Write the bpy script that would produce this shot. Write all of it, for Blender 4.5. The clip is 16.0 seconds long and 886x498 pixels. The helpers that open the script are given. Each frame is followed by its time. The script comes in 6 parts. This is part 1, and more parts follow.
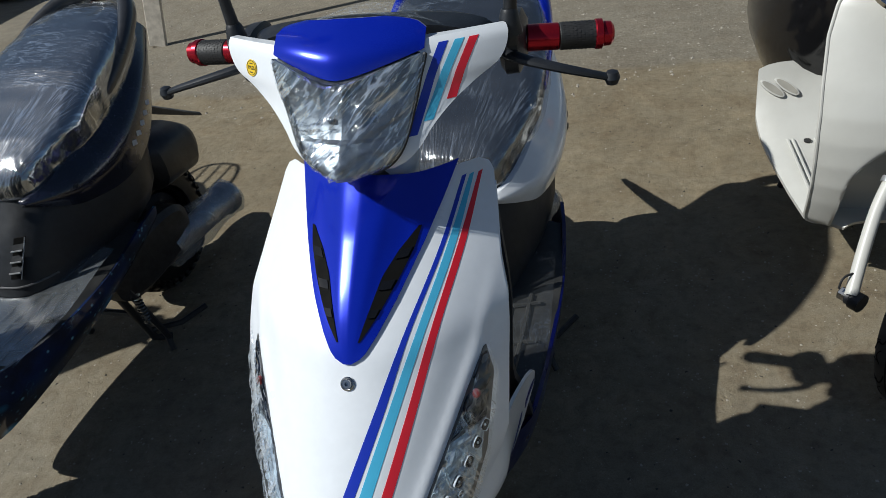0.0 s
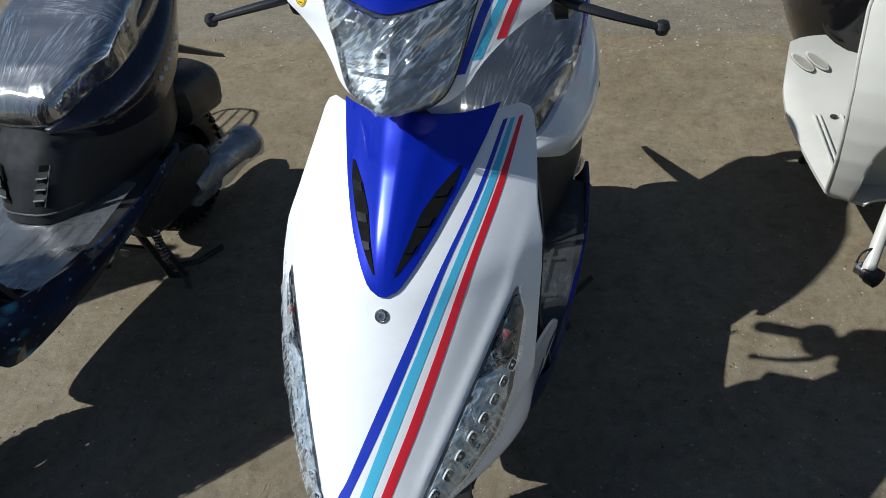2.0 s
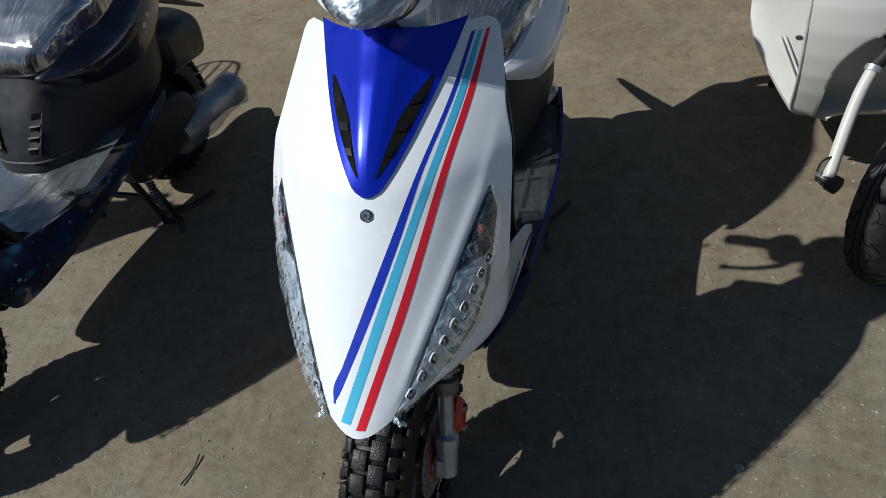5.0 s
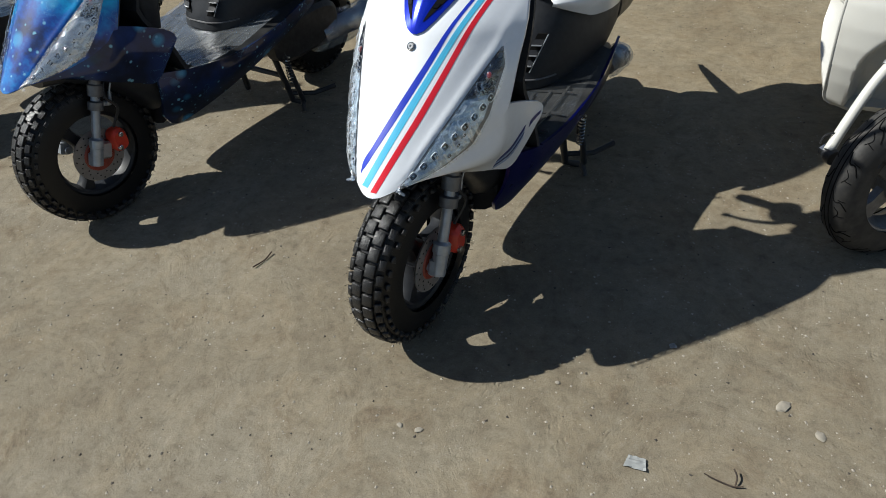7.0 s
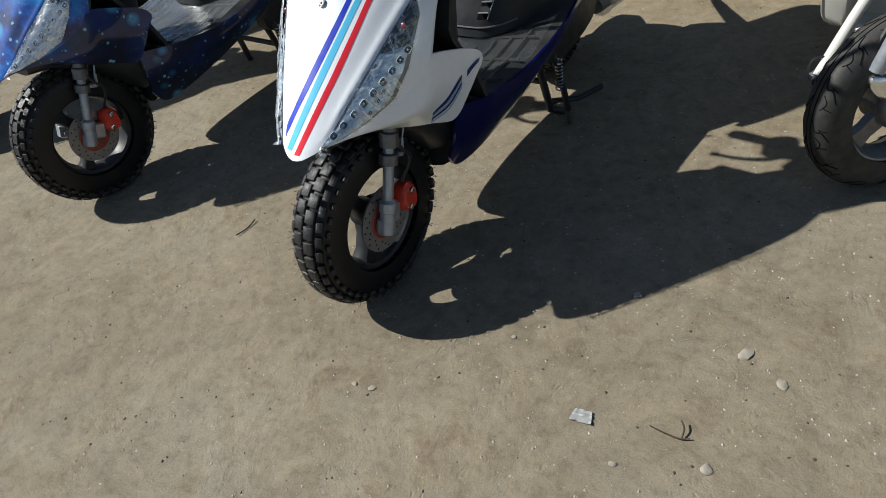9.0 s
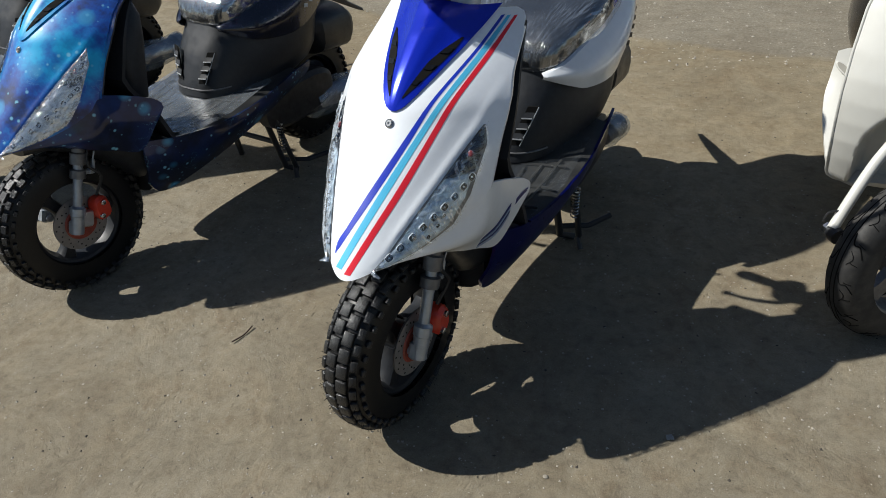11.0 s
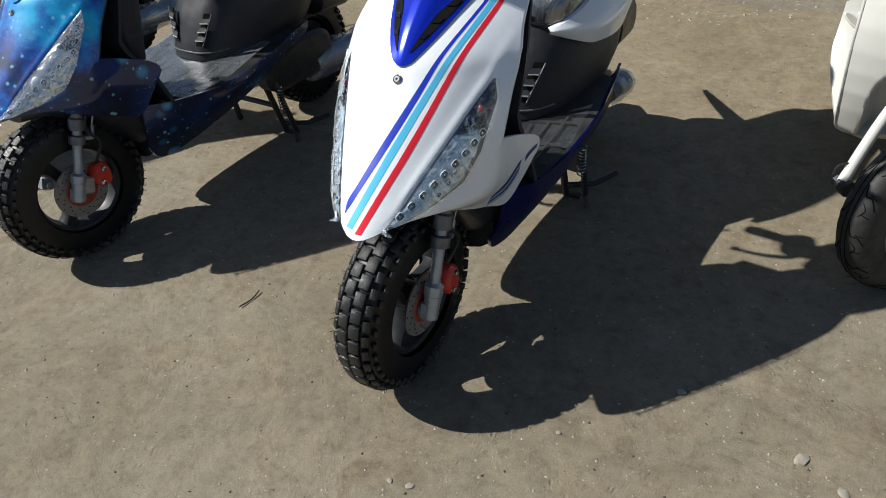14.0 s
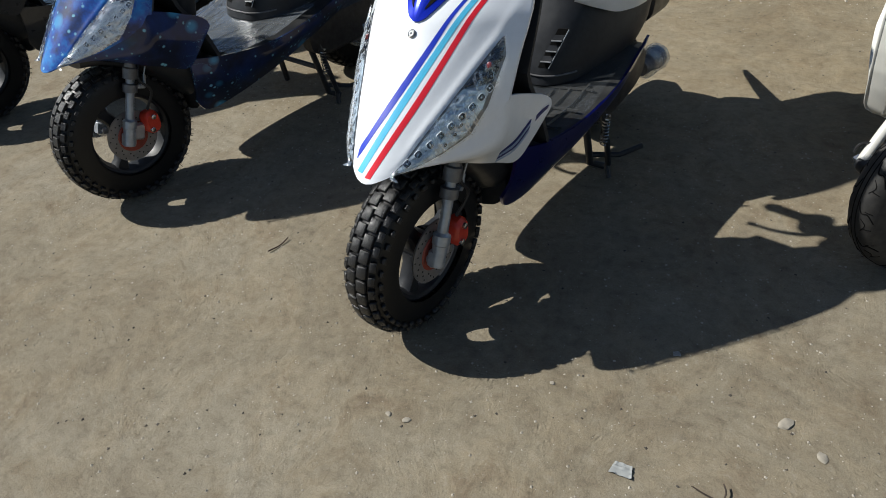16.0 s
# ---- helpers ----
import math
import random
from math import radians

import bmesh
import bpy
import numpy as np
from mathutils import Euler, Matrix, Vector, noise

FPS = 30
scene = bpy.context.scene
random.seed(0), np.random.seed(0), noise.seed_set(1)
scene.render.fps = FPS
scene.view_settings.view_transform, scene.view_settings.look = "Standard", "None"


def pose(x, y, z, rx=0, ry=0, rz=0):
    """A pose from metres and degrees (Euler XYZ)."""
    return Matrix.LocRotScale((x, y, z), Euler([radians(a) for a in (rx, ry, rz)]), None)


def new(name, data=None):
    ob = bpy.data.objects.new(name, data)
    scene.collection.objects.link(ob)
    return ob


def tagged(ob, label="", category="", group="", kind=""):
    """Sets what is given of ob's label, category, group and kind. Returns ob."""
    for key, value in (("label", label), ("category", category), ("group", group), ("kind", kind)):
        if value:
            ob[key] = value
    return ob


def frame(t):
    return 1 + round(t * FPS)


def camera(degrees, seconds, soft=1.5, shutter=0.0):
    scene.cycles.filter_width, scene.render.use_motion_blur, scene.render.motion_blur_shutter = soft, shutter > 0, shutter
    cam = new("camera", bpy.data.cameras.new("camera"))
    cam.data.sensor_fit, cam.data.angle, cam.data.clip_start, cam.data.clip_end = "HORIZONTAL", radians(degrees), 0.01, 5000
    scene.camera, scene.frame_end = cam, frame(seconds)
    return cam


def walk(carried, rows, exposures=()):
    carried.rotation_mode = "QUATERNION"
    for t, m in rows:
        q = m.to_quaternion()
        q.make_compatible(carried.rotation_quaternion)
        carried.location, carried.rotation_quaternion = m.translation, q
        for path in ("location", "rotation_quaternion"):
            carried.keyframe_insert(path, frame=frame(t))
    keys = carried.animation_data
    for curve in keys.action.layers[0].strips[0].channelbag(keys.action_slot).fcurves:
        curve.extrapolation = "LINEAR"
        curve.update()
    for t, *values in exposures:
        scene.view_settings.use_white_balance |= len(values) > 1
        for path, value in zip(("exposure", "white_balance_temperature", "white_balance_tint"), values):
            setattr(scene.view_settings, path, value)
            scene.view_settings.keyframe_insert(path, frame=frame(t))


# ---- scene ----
cam = camera(63.71, 16.0, soft=0.8)


def held(x, y, z, yaw, pitch, roll):
    """A camera pose from its place, heading, tilt and lean."""
    return pose(x, y, z, 0, 0, yaw) @ pose(0, 0, 0, 90 + pitch) @ pose(0, 0, 0, 0, 0, roll)


PATH = [
    (0.0, 0.3680, -0.4130, 1.3964, 17.346, -36.342, -11.412),
    (0.5, 0.3423, -0.4306, 1.3975, 17.879, -36.784, -9.942),
    (1.0, 0.3407, -0.4510, 1.3998, 18.710, -36.931, -10.322),
    (1.5, 0.3408, -0.4468, 1.3862, 16.714, -39.436, -10.561),
    (2.0, 0.3253, -0.4529, 1.3828, 18.079, -39.008, -8.464),
    (2.5, 0.3108, -0.4461, 1.3819, 18.413, -38.521, -7.843),
    (3.0, 0.3157, -0.4472, 1.3817, 17.732, -38.393, -7.817),
    (3.5, 0.3187, -0.4591, 1.4145, 17.610, -33.533, -7.735),
    (4.0, 0.3227, -0.4774, 1.3992, 17.073, -36.470, -8.719),
    (4.5, 0.3458, -0.5137, 1.3980, 15.866, -38.032, -12.122),
    (5.0, 0.3659, -0.5660, 1.3716, 17.881, -42.236, -10.881),
    (5.2, 0.3917, -0.5837, 1.3601, 19.144, -43.441, -10.427),
    (7.3, 0.7947, -1.0723, 1.3595, 30.296, -38.330, -4.714),
    (7.5, 0.8243, -1.0874, 1.3732, 27.928, -35.379, -3.363),
    (7.8, 0.8670, -1.0680, 1.3770, 26.428, -32.584, -2.800),
    (8.0, 0.9060, -1.0465, 1.3670, 28.742, -34.012, -5.555),
    (8.3, 0.9750, -0.9350, 1.3350, 31.060, -35.618, -9.000),
    (8.5, 1.0144, -0.9046, 1.3107, 30.952, -36.473, -9.641),
    (9.0, 1.0241, -0.8580, 1.2984, 40.210, -42.026, -15.107),
    (9.5, 0.9151, -0.8468, 1.3182, 41.620, -40.215, -11.810),
    (9.7, 0.8555, -0.8683, 1.3537, 36.764, -38.663, -7.470),
    (11.8, 0.7468, -0.9230, 1.3492, 30.145, -35.423, -5.111),
    (12.0, 0.7466, -0.9312, 1.3519, 30.948, -35.364, -5.743),
    (12.5, 0.7393, -0.9222, 1.3357, 29.538, -37.938, -6.126),
    (13.0, 0.7354, -0.9193, 1.3221, 30.709, -40.441, -7.672),
    (13.5, 0.7344, -0.9180, 1.3300, 31.050, -38.741, -7.535),
    (14.0, 0.7243, -0.9156, 1.3302, 30.596, -38.365, -6.135),
    (14.5, 0.7381, -0.9485, 1.3279, 31.819, -38.851, -8.803),
    (15.0, 0.7636, -0.9665, 1.3416, 28.852, -36.911, -7.865),
    (15.3, 0.7800, -0.9680, 1.3460, 27.959, -37.801, -5.800),
    (15.5, 0.7852, -0.9911, 1.3300, 27.247, -39.360, -3.585),
    (16.0, 0.8752, -0.9602, 1.3171, 36.576, -39.214, -6.460),
]
EXPOSURES = [(0.0, -0.2, 6040, 7), (1.0, -0.14, 6030, 7), (2.5, -0.02, 5970, 7), (3.5, 0.03, 5970, 7), (4.5, -0.04, 5970, 7), (5.0, -0.22, 5990, 7), (5.2, -0.18, 6000, 7), (7.3, 0.36, 6220, 7), (9.7, 0.42, 6240, 8), (11.8, 0.18, 6240, 8), (13.0, 0.3, 6240, 8), (14.0, 0.38, 6240, 8), (16.0, 0.34, 6240, 8)]
walk(cam, [(row[0], held(*row[1:])) for row in PATH], EXPOSURES)
# PATHEND

# ---- world, sun ----
world = bpy.data.worlds.new("sky")
scene.world = world
world.use_nodes = True
wn = world.node_tree.nodes
sky = wn.new("ShaderNodeTexSky")
sky.sky_type = "NISHITA"
sky.sun_disc = False
SUN_WAY = Vector((0.92, 0.355, -1.0)).normalized()
sky.sun_elevation = math.asin(-SUN_WAY.z)
sky.sun_rotation = math.atan2(-SUN_WAY.x, -SUN_WAY.y)
sky.air_density, sky.dust_density, sky.ozone_density = 1.0, 0.6, 1.2
world.node_tree.links.new(sky.outputs[0], wn["Background"].inputs[0])
wn["Background"].inputs[1].default_value = 0.05
sun = new("sun", bpy.data.lights.new("sun", "SUN"))
sun.data.energy, sun.data.angle, sun.data.color = 5.0, radians(0.53), (1.0, 0.95, 0.87)
sun.matrix_world = Matrix.Translation((-4, -2, 6)) @ SUN_WAY.to_track_quat("-Z", "Y").to_matrix().to_4x4()


# ---- materials ----
class Nodes:
    """A node material with short ways to add nodes."""

    def __init__(self, name):
        self.m = bpy.data.materials.new(name)
        self.m.use_nodes = True
        self.t = self.m.node_tree
        self.b = self.t.nodes["Principled BSDF"]
        self.co = self.t.nodes.new("ShaderNodeTexCoord").outputs["Object"]

    def add(self, kind, **kw):
        n = self.t.nodes.new("ShaderNode" + kind)
        for k, v in kw.items():
            n.inputs[k.replace("_", " ")].default_value = v
        return n

    def link(self, a, b):
        self.t.links.new(a, b)

    def noise(self, scale, detail=4.0, rough=0.55, co=None):
        n = self.add("TexNoise", Scale=scale, Detail=detail, Roughness=rough)
        self.link(co or self.co, n.inputs["Vector"])
        return n.outputs[0]

    def ramp(self, fac, stops):
        n = self.t.nodes.new("ShaderNodeValToRGB")
        e = n.color_ramp.elements
        while len(e) < len(stops):
            e.new(0.5)
        for k, (p, c) in zip(e, stops):
            k.position = p
            k.color = (*c, 1) if len(c) == 3 else c
        self.link(fac, n.inputs[0])
        return n.outputs[0]

    def span(self, fac, a, b, lo=0.0, hi=1.0):
        n = self.add("MapRange")
        n.inputs[1].default_value, n.inputs[2].default_value = a, b
        n.inputs[3].default_value, n.inputs[4].default_value = lo, hi
        self.link(fac, n.inputs[0])
        return n.outputs[0]

    def mix(self, fac, a, b, kind="MIX"):
        n = self.t.nodes.new("ShaderNodeMix")
        n.data_type, n.blend_type = "RGBA", kind
        for v, s in ((fac, 0), (a, 6), (b, 7)):
            if isinstance(v, (int, float)):
                n.inputs[s].default_value = v
            elif isinstance(v, tuple):
                n.inputs[s].default_value = (*v, 1)
            else:
                self.link(v, n.inputs[s])
        return n.outputs[2]

    def bump(self, height, strength=0.3, dist=0.002, under=None):
        n = self.add("Bump", Strength=strength, Distance=dist)
        self.link(height, n.inputs["Height"])
        if under:
            self.link(under, n.inputs["Normal"])
        return n.outputs[0]

    def set(self, **kw):
        for k, v in kw.items():
            s = self.b.inputs[k.replace("_", " ")]
            if isinstance(v, (int, float)):
                s.default_value = v
            elif isinstance(v, tuple):
                s.default_value = (*v, 1) if len(v) == 3 and s.type == "RGBA" else v
            else:
                self.link(v, s)
        return self


def plain(name, color, rough, metal=0.0, coat=0.0, grain=60.0, vary=0.12, bump=0.0, dust=0.0):
    """A surface with a base colour, fine variation, and worn gloss."""
    k = Nodes(name)
    low, high = tuple(c * (1 - vary) for c in color), tuple(min(1, c * (1 + vary)) for c in color)
    col = k.ramp(k.noise(grain), [(0.3, low), (0.7, high)])
    if dust:
        col = k.mix(k.span(k.noise(9.0, 6.0, 0.7), 0.45, 0.8, 0.0, dust), col, (0.34, 0.30, 0.25))
    k.set(Base_Color=col, Metallic=metal, Coat_Weight=coat, Coat_Roughness=0.04)
    k.set(Roughness=k.span(k.noise(25.0, 5.0), 0.3, 0.7, rough * 0.85, min(1, rough * 1.2)))
    if bump:
        k.set(Normal=k.bump(k.noise(grain * 8), bump, 0.0008))
    return k.m


def see_through(name, tint, rough, low, high, scale, bump, stretch=(1, 1, 1), edge=False, haze=0.0, white=0.0, spin=0.0, fan=None, dense=False, spread=0.0):
    """Thin clear film or lens: lets light through and glints along its folds, partly by painted pale lines."""
    k = Nodes(name)
    mp = k.add("Mapping", Scale=stretch)
    turned = k.add("Mapping", Rotation=(0.0, spin, 0.0))
    k.link(k.co, turned.inputs["Vector"])
    k.link(turned.outputs[0], mp.inputs["Vector"])
    clear, shine = k.add("BsdfTransparent"), k.add("BsdfGlossy", Roughness=rough)
    clear.inputs[0].default_value = (*tint, 1)
    shine.inputs[0].default_value = (0.95, 0.97, 1.0, 1)
    folds = k.noise(scale, 4.0, 0.6, mp.outputs[0])
    fine = k.noise(scale * 3.7, 4.0, 0.65, mp.outputs[0])
    if fan:
        # folds that spread from one point, as film pulled from the seat's nose
        off = k.add("Mapping", Location=(0.0, -fan, 0.0))
        k.link(k.co, off.inputs["Vector"])
        ang = k.t.nodes.new("ShaderNodeTexGradient")
        ang.gradient_type = "RADIAL"
        k.link(off.outputs[0], ang.inputs[0])
        dist = k.add("VectorMath")
        dist.operation = "LENGTH"
        k.link(off.outputs[0], dist.inputs[0])
        polar = k.add("CombineXYZ")
        wide = k.span(ang.outputs["Fac"], 0.0, 1.0, 0.0, 60.0)
        k.link(wide, polar.inputs[0])
        k.link(k.span(dist.outputs["Value"], 0.0, 1.0, 0.0, 2.0), polar.inputs[1])
        rear = k.add("SeparateXYZ")
        k.link(k.co, rear.inputs[0])
        tail = k.span(rear.outputs[1], 0.985, 1.015)
        folds = k.mix(tail, k.noise(1.0, 5.0, 0.6, polar.outputs[0]), folds)
        fine = k.mix(tail, k.noise(3.1, 3.0, 0.6, polar.outputs[0]), fine)
    k.link(k.bump(fine, bump, 0.004, k.bump(folds, bump, 0.012)), shine.inputs["Normal"])

    def crease(src, width):
        off = k.add("Math")
        off.operation = "SUBTRACT"
        k.link(src, off.inputs[0])
        off.inputs[1].default_value = 0.5
        size = k.add("Math")
        size.operation = "ABSOLUTE"
        k.link(off.outputs[0], size.inputs[0])
        return k.span(size.outputs[0], 0.0, width, 1.0, 0.0)
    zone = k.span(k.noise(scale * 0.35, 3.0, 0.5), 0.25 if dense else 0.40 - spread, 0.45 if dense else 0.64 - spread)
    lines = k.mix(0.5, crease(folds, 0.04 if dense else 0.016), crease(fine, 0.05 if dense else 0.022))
    amount = k.span(k.mix(1.0, zone, lines, "MULTIPLY"), 0.0, 0.6, low, high)
    if edge:
        fres = k.add("Fresnel", IOR=1.45)
        amount = fres.outputs[0]
    base = clear.outputs[0]
    # pale diffuse paints fold glints and sky sheen into the film, milkiness into bags
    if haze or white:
        milk_and_sheen = k.add("BsdfDiffuse")
        milk_and_sheen.inputs[0].default_value = (0.72, 0.80, 0.88, 1)
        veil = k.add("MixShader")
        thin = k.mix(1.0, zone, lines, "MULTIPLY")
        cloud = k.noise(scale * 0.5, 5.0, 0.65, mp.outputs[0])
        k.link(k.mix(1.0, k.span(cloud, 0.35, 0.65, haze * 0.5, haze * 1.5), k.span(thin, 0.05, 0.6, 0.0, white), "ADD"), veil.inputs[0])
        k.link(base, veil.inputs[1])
        k.link(milk_and_sheen.outputs[0], veil.inputs[2])
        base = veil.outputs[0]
    mixed = k.add("MixShader")
    k.link(amount, mixed.inputs[0])
    k.link(base, mixed.inputs[1])
    k.link(shine.outputs[0], mixed.inputs[2])
    k.link(mixed.outputs[0], k.t.nodes["Material Output"].inputs[0])
    return k.m


def galaxy_paint(name, z0, z1):
    """Printed film: navy and cyan clouds with pale specks and fine bursts, under gloss."""
    k = Nodes(name)
    cloud = k.span(k.noise(6.5, 5.0, 0.6), 0.34, 0.66, 0.15, 0.90)
    height = k.add("SeparateXYZ")
    k.link(k.co, height.inputs[0])
    tone = k.add("Math")
    tone.operation = "MULTIPLY_ADD"
    k.link(height.outputs[2], tone.inputs[0])
    tone.inputs[1].default_value = 1.05
    k.link(cloud, tone.inputs[2])
    col = k.ramp(k.span(tone.outputs[0], z0, z1),
                 [(0.0, (0.003, 0.008, 0.030)), (0.25, (0.007, 0.026, 0.12)), (0.45, (0.006, 0.060, 0.33)), (0.68, (0.006, 0.17, 0.52)), (1.0, (0.012, 0.40, 0.74))])
    for scale, rare, pale in ((60.0, 0.50, (0.25, 0.60, 0.80)), (15.0, 0.45, (0.05, 0.30, 0.56))):
        v = k.add("TexVoronoi", Scale=scale)
        k.link(k.co, v.inputs["Vector"])
        pick = k.add("SeparateXYZ")
        k.link(v.outputs["Color"], pick.inputs[0])
        size = k.span(pick.outputs[0], rare, 1.0, 0.0, 0.45)
        near = k.add("Math")
        near.operation = "SUBTRACT"
        k.link(size, near.inputs[0])
        k.link(v.outputs["Distance"], near.inputs[1])
        col = k.mix(k.span(near.outputs[0], 0.0, 0.22, 0.0, 0.75), col, pale)
    web = k.noise(26.0, 3.0, 0.6)
    off = k.add("Math")
    off.operation = "SUBTRACT"
    k.link(web, off.inputs[0])
    off.inputs[1].default_value = 0.5
    size = k.add("Math")
    size.operation = "ABSOLUTE"
    k.link(off.outputs[0], size.inputs[0])
    line = k.mix(1.0, k.span(size.outputs[0], 0.0, 0.012, 1.0, 0.0), k.span(k.noise(7.0), 0.56, 0.66), "MULTIPLY")
    col = k.mix(k.span(line, 0.0, 1.0, 0.0, 0.45), col, (0.22, 0.58, 0.78))
    k.set(Base_Color=col, Roughness=0.42, Specular_IOR_Level=0.3, Coat_Weight=0.9, Coat_Roughness=0.03)
    return k.m


def blue_metal_paint():
    k = Nodes("blue_metallic_paint")
    fl = k.add("TexVoronoi", Scale=900.0)
    k.link(k.co, fl.inputs["Vector"])
    col = k.mix(k.span(fl.outputs["Distance"], 0.0, 0.6, 0.35, 0.0), (0.003, 0.018, 0.50), (0.03, 0.10, 0.90))
    k.set(Base_Color=col, Metallic=0.45, Roughness=0.22, Coat_Weight=0.8, Coat_Roughness=0.02)
    return k.m


def ground_mat():
    """Dusty worn concrete: broad stains, sandy drifts, pits and grit; rougher gravel further off."""
    k = Nodes("dusty_concrete")
    warp = k.add("TexNoise", Scale=2.2, Detail=4.0)
    k.link(k.co, warp.inputs["Vector"])
    shift = k.add("VectorMath")
    shift.operation = "MULTIPLY_ADD"
    k.link(warp.outputs["Color"], shift.inputs[0])
    shift.inputs[1].default_value = (0.35, 0.35, 0.0)
    k.link(k.co, shift.inputs[2])
    bent = shift.outputs[0]
    broad, mid = k.noise(0.8, 7.0, 0.65, bent), k.noise(5.0, 9.0, 0.7, bent)
    small, fine = k.noise(38.0, 8.0, 0.75), k.noise(230.0, 6.0, 0.75)
    col = k.ramp(broad, [(0.32, (0.215, 0.185, 0.134)), (0.5, (0.272, 0.238, 0.178)), (0.68, (0.310, 0.280, 0.222))])
    col = k.mix(k.span(mid, 0.44, 0.60, 0.0, 0.65), col, (0.265, 0.218, 0.150))
    col = k.mix(k.span(mid, 0.57, 0.68, 0.0, 0.7), col, (0.170, 0.128, 0.088))
    sandy = k.noise(17.0, 7.0, 0.7, bent)
    col = k.mix(k.span(sandy, 0.56, 0.70, 0.0, 0.5), col, (0.160, 0.125, 0.085))
    col = k.mix(k.span(sandy, 0.28, 0.42, 0.5, 0.0), col, (0.300, 0.275, 0.225))
    col = k.mix(k.span(small, 0.36, 0.50, 0.5, 0.0), col, (0.140, 0.118, 0.088))
    col = k.mix(k.span(small, 0.54, 0.68, 0.0, 0.55), col, (0.33, 0.30, 0.245))
    col = k.mix(k.span(fine, 0.36, 0.52, 0.38, 0.0), col, (0.105, 0.088, 0.066))
    dots = k.noise(620.0, 3.0, 0.7)
    col = k.mix(k.span(dots, 0.34, 0.48, 0.38, 0.0), col, (0.10, 0.084, 0.062))
    col = k.mix(k.span(dots, 0.58, 0.70, 0.0, 0.50), col, (0.40, 0.365, 0.30))
    grit = k.add("TexVoronoi", Scale=160.0)
    k.link(k.co, grit.inputs["Vector"])
    patch = k.span(k.noise(9.0, 5.0, 0.7), 0.48, 0.62)
    chips = k.mix(patch, (0, 0, 0), k.ramp(grit.outputs["Distance"], [(0.0, (0.9, 0.9, 0.9)), (0.22, (0, 0, 0))]))
    col = k.mix(chips, col, (0.34, 0.31, 0.255))
    far = k.add("SeparateXYZ")
    k.link(k.co, far.inputs[0])
    edge = k.add("Math")
    edge.operation = "MULTIPLY_ADD"
    k.link(k.noise(2.0, 7.0, 0.7), edge.inputs[0])
    edge.inputs[1].default_value = 0.36
    k.link(far.outputs[1], edge.inputs[2])
    rough_zone = k.span(edge.outputs[0], 2.88, 2.94)
    gravel = k.ramp(k.noise(70.0, 8.0, 0.8), [(0.32, (0.13, 0.115, 0.092)), (0.52, (0.25, 0.228, 0.188)), (0.70, (0.38, 0.352, 0.30))])
    col = k.mix(k.span(rough_zone, 0.0, 1.0, 0.0, 0.65), col, gravel)
    col = k.mix(1.0, col, k.ramp(k.noise(2.6, 6.0, 0.6, bent), [(0.30, (0.73, 0.72, 0.705)), (0.5, (0.80, 0.81, 0.81)), (0.70, (0.89, 0.90, 0.895))]), "MULTIPLY")
    col = k.mix(1.0, col, k.ramp(k.noise(13.0, 5.0, 0.65, bent), [(0.34, (0.88, 0.85, 0.82)), (0.5, (1.02, 1.01, 0.99)), (0.66, (1.13, 1.11, 1.07))]), "MULTIPLY")
    # yellower sand has drifted between and behind the scooters
    drift = k.mix(rough_zone, k.span(edge.outputs[0], 0.75, 1.75, 0.0, 0.5), (0.1, 0.1, 0.1))
    col = k.mix(drift, col, k.mix(1.0, col, (1.12, 1.05, 0.90), "MULTIPLY"))
    tall = k.mix(rough_zone, k.mix(0.45, fine, small), k.noise(45.0, 8.0, 0.8))
    pits = k.add("TexVoronoi", Scale=55.0)
    k.link(bent, pits.inputs["Vector"])
    hole = k.mix(k.span(k.noise(6.0, 6.0, 0.7), 0.52, 0.62), (0.5, 0.5, 0.5), k.span(pits.outputs["Distance"], 0.05, 0.35, 0.0, 0.5))
    under = k.bump(hole, 0.6, 0.006, k.bump(sandy, 0.3, 0.010, k.bump(mid, 0.4, 0.02)))
    under = k.bump(chips, 0.5, 0.003, under)
    k.set(Base_Color=col, Roughness=0.93, Normal=k.bump(tall, 0.55, 0.005, under))
    k.b.inputs["Specular IOR Level"].default_value = 0.2
    return k.m


def tyre_mat():
    k = Nodes("tyre_rubber")
    col = k.ramp(k.noise(14.0, 6.0, 0.7), [(0.3, (0.007, 0.007, 0.008)), (0.6, (0.010, 0.010, 0.010)), (0.85, (0.022, 0.020, 0.018))])
    k.set(Base_Color=col, Roughness=0.45, Specular_IOR_Level=0.35, Normal=k.bump(k.noise(350.0), 0.3, 0.001))
    return k.m


def tread_mat():
    """Knurled block tops, scuffed grey over black rubber."""
    k = Nodes("tread_rubber")
    v = k.add("TexVoronoi", Scale=420.0)
    k.link(k.co, v.inputs["Vector"])
    dots = k.span(v.outputs["Distance"], 0.1, 0.6)
    col = k.mix(dots, (0.027, 0.028, 0.029), (0.008, 0.008, 0.009))
    col = k.mix(k.span(k.noise(30.0, 5.0, 0.7), 0.5, 0.75, 0.0, 0.3), col, (0.045, 0.043, 0.040))
    k.set(Base_Color=col, Roughness=0.40, Normal=k.bump(dots, 0.5, -0.0012))
    return k.m


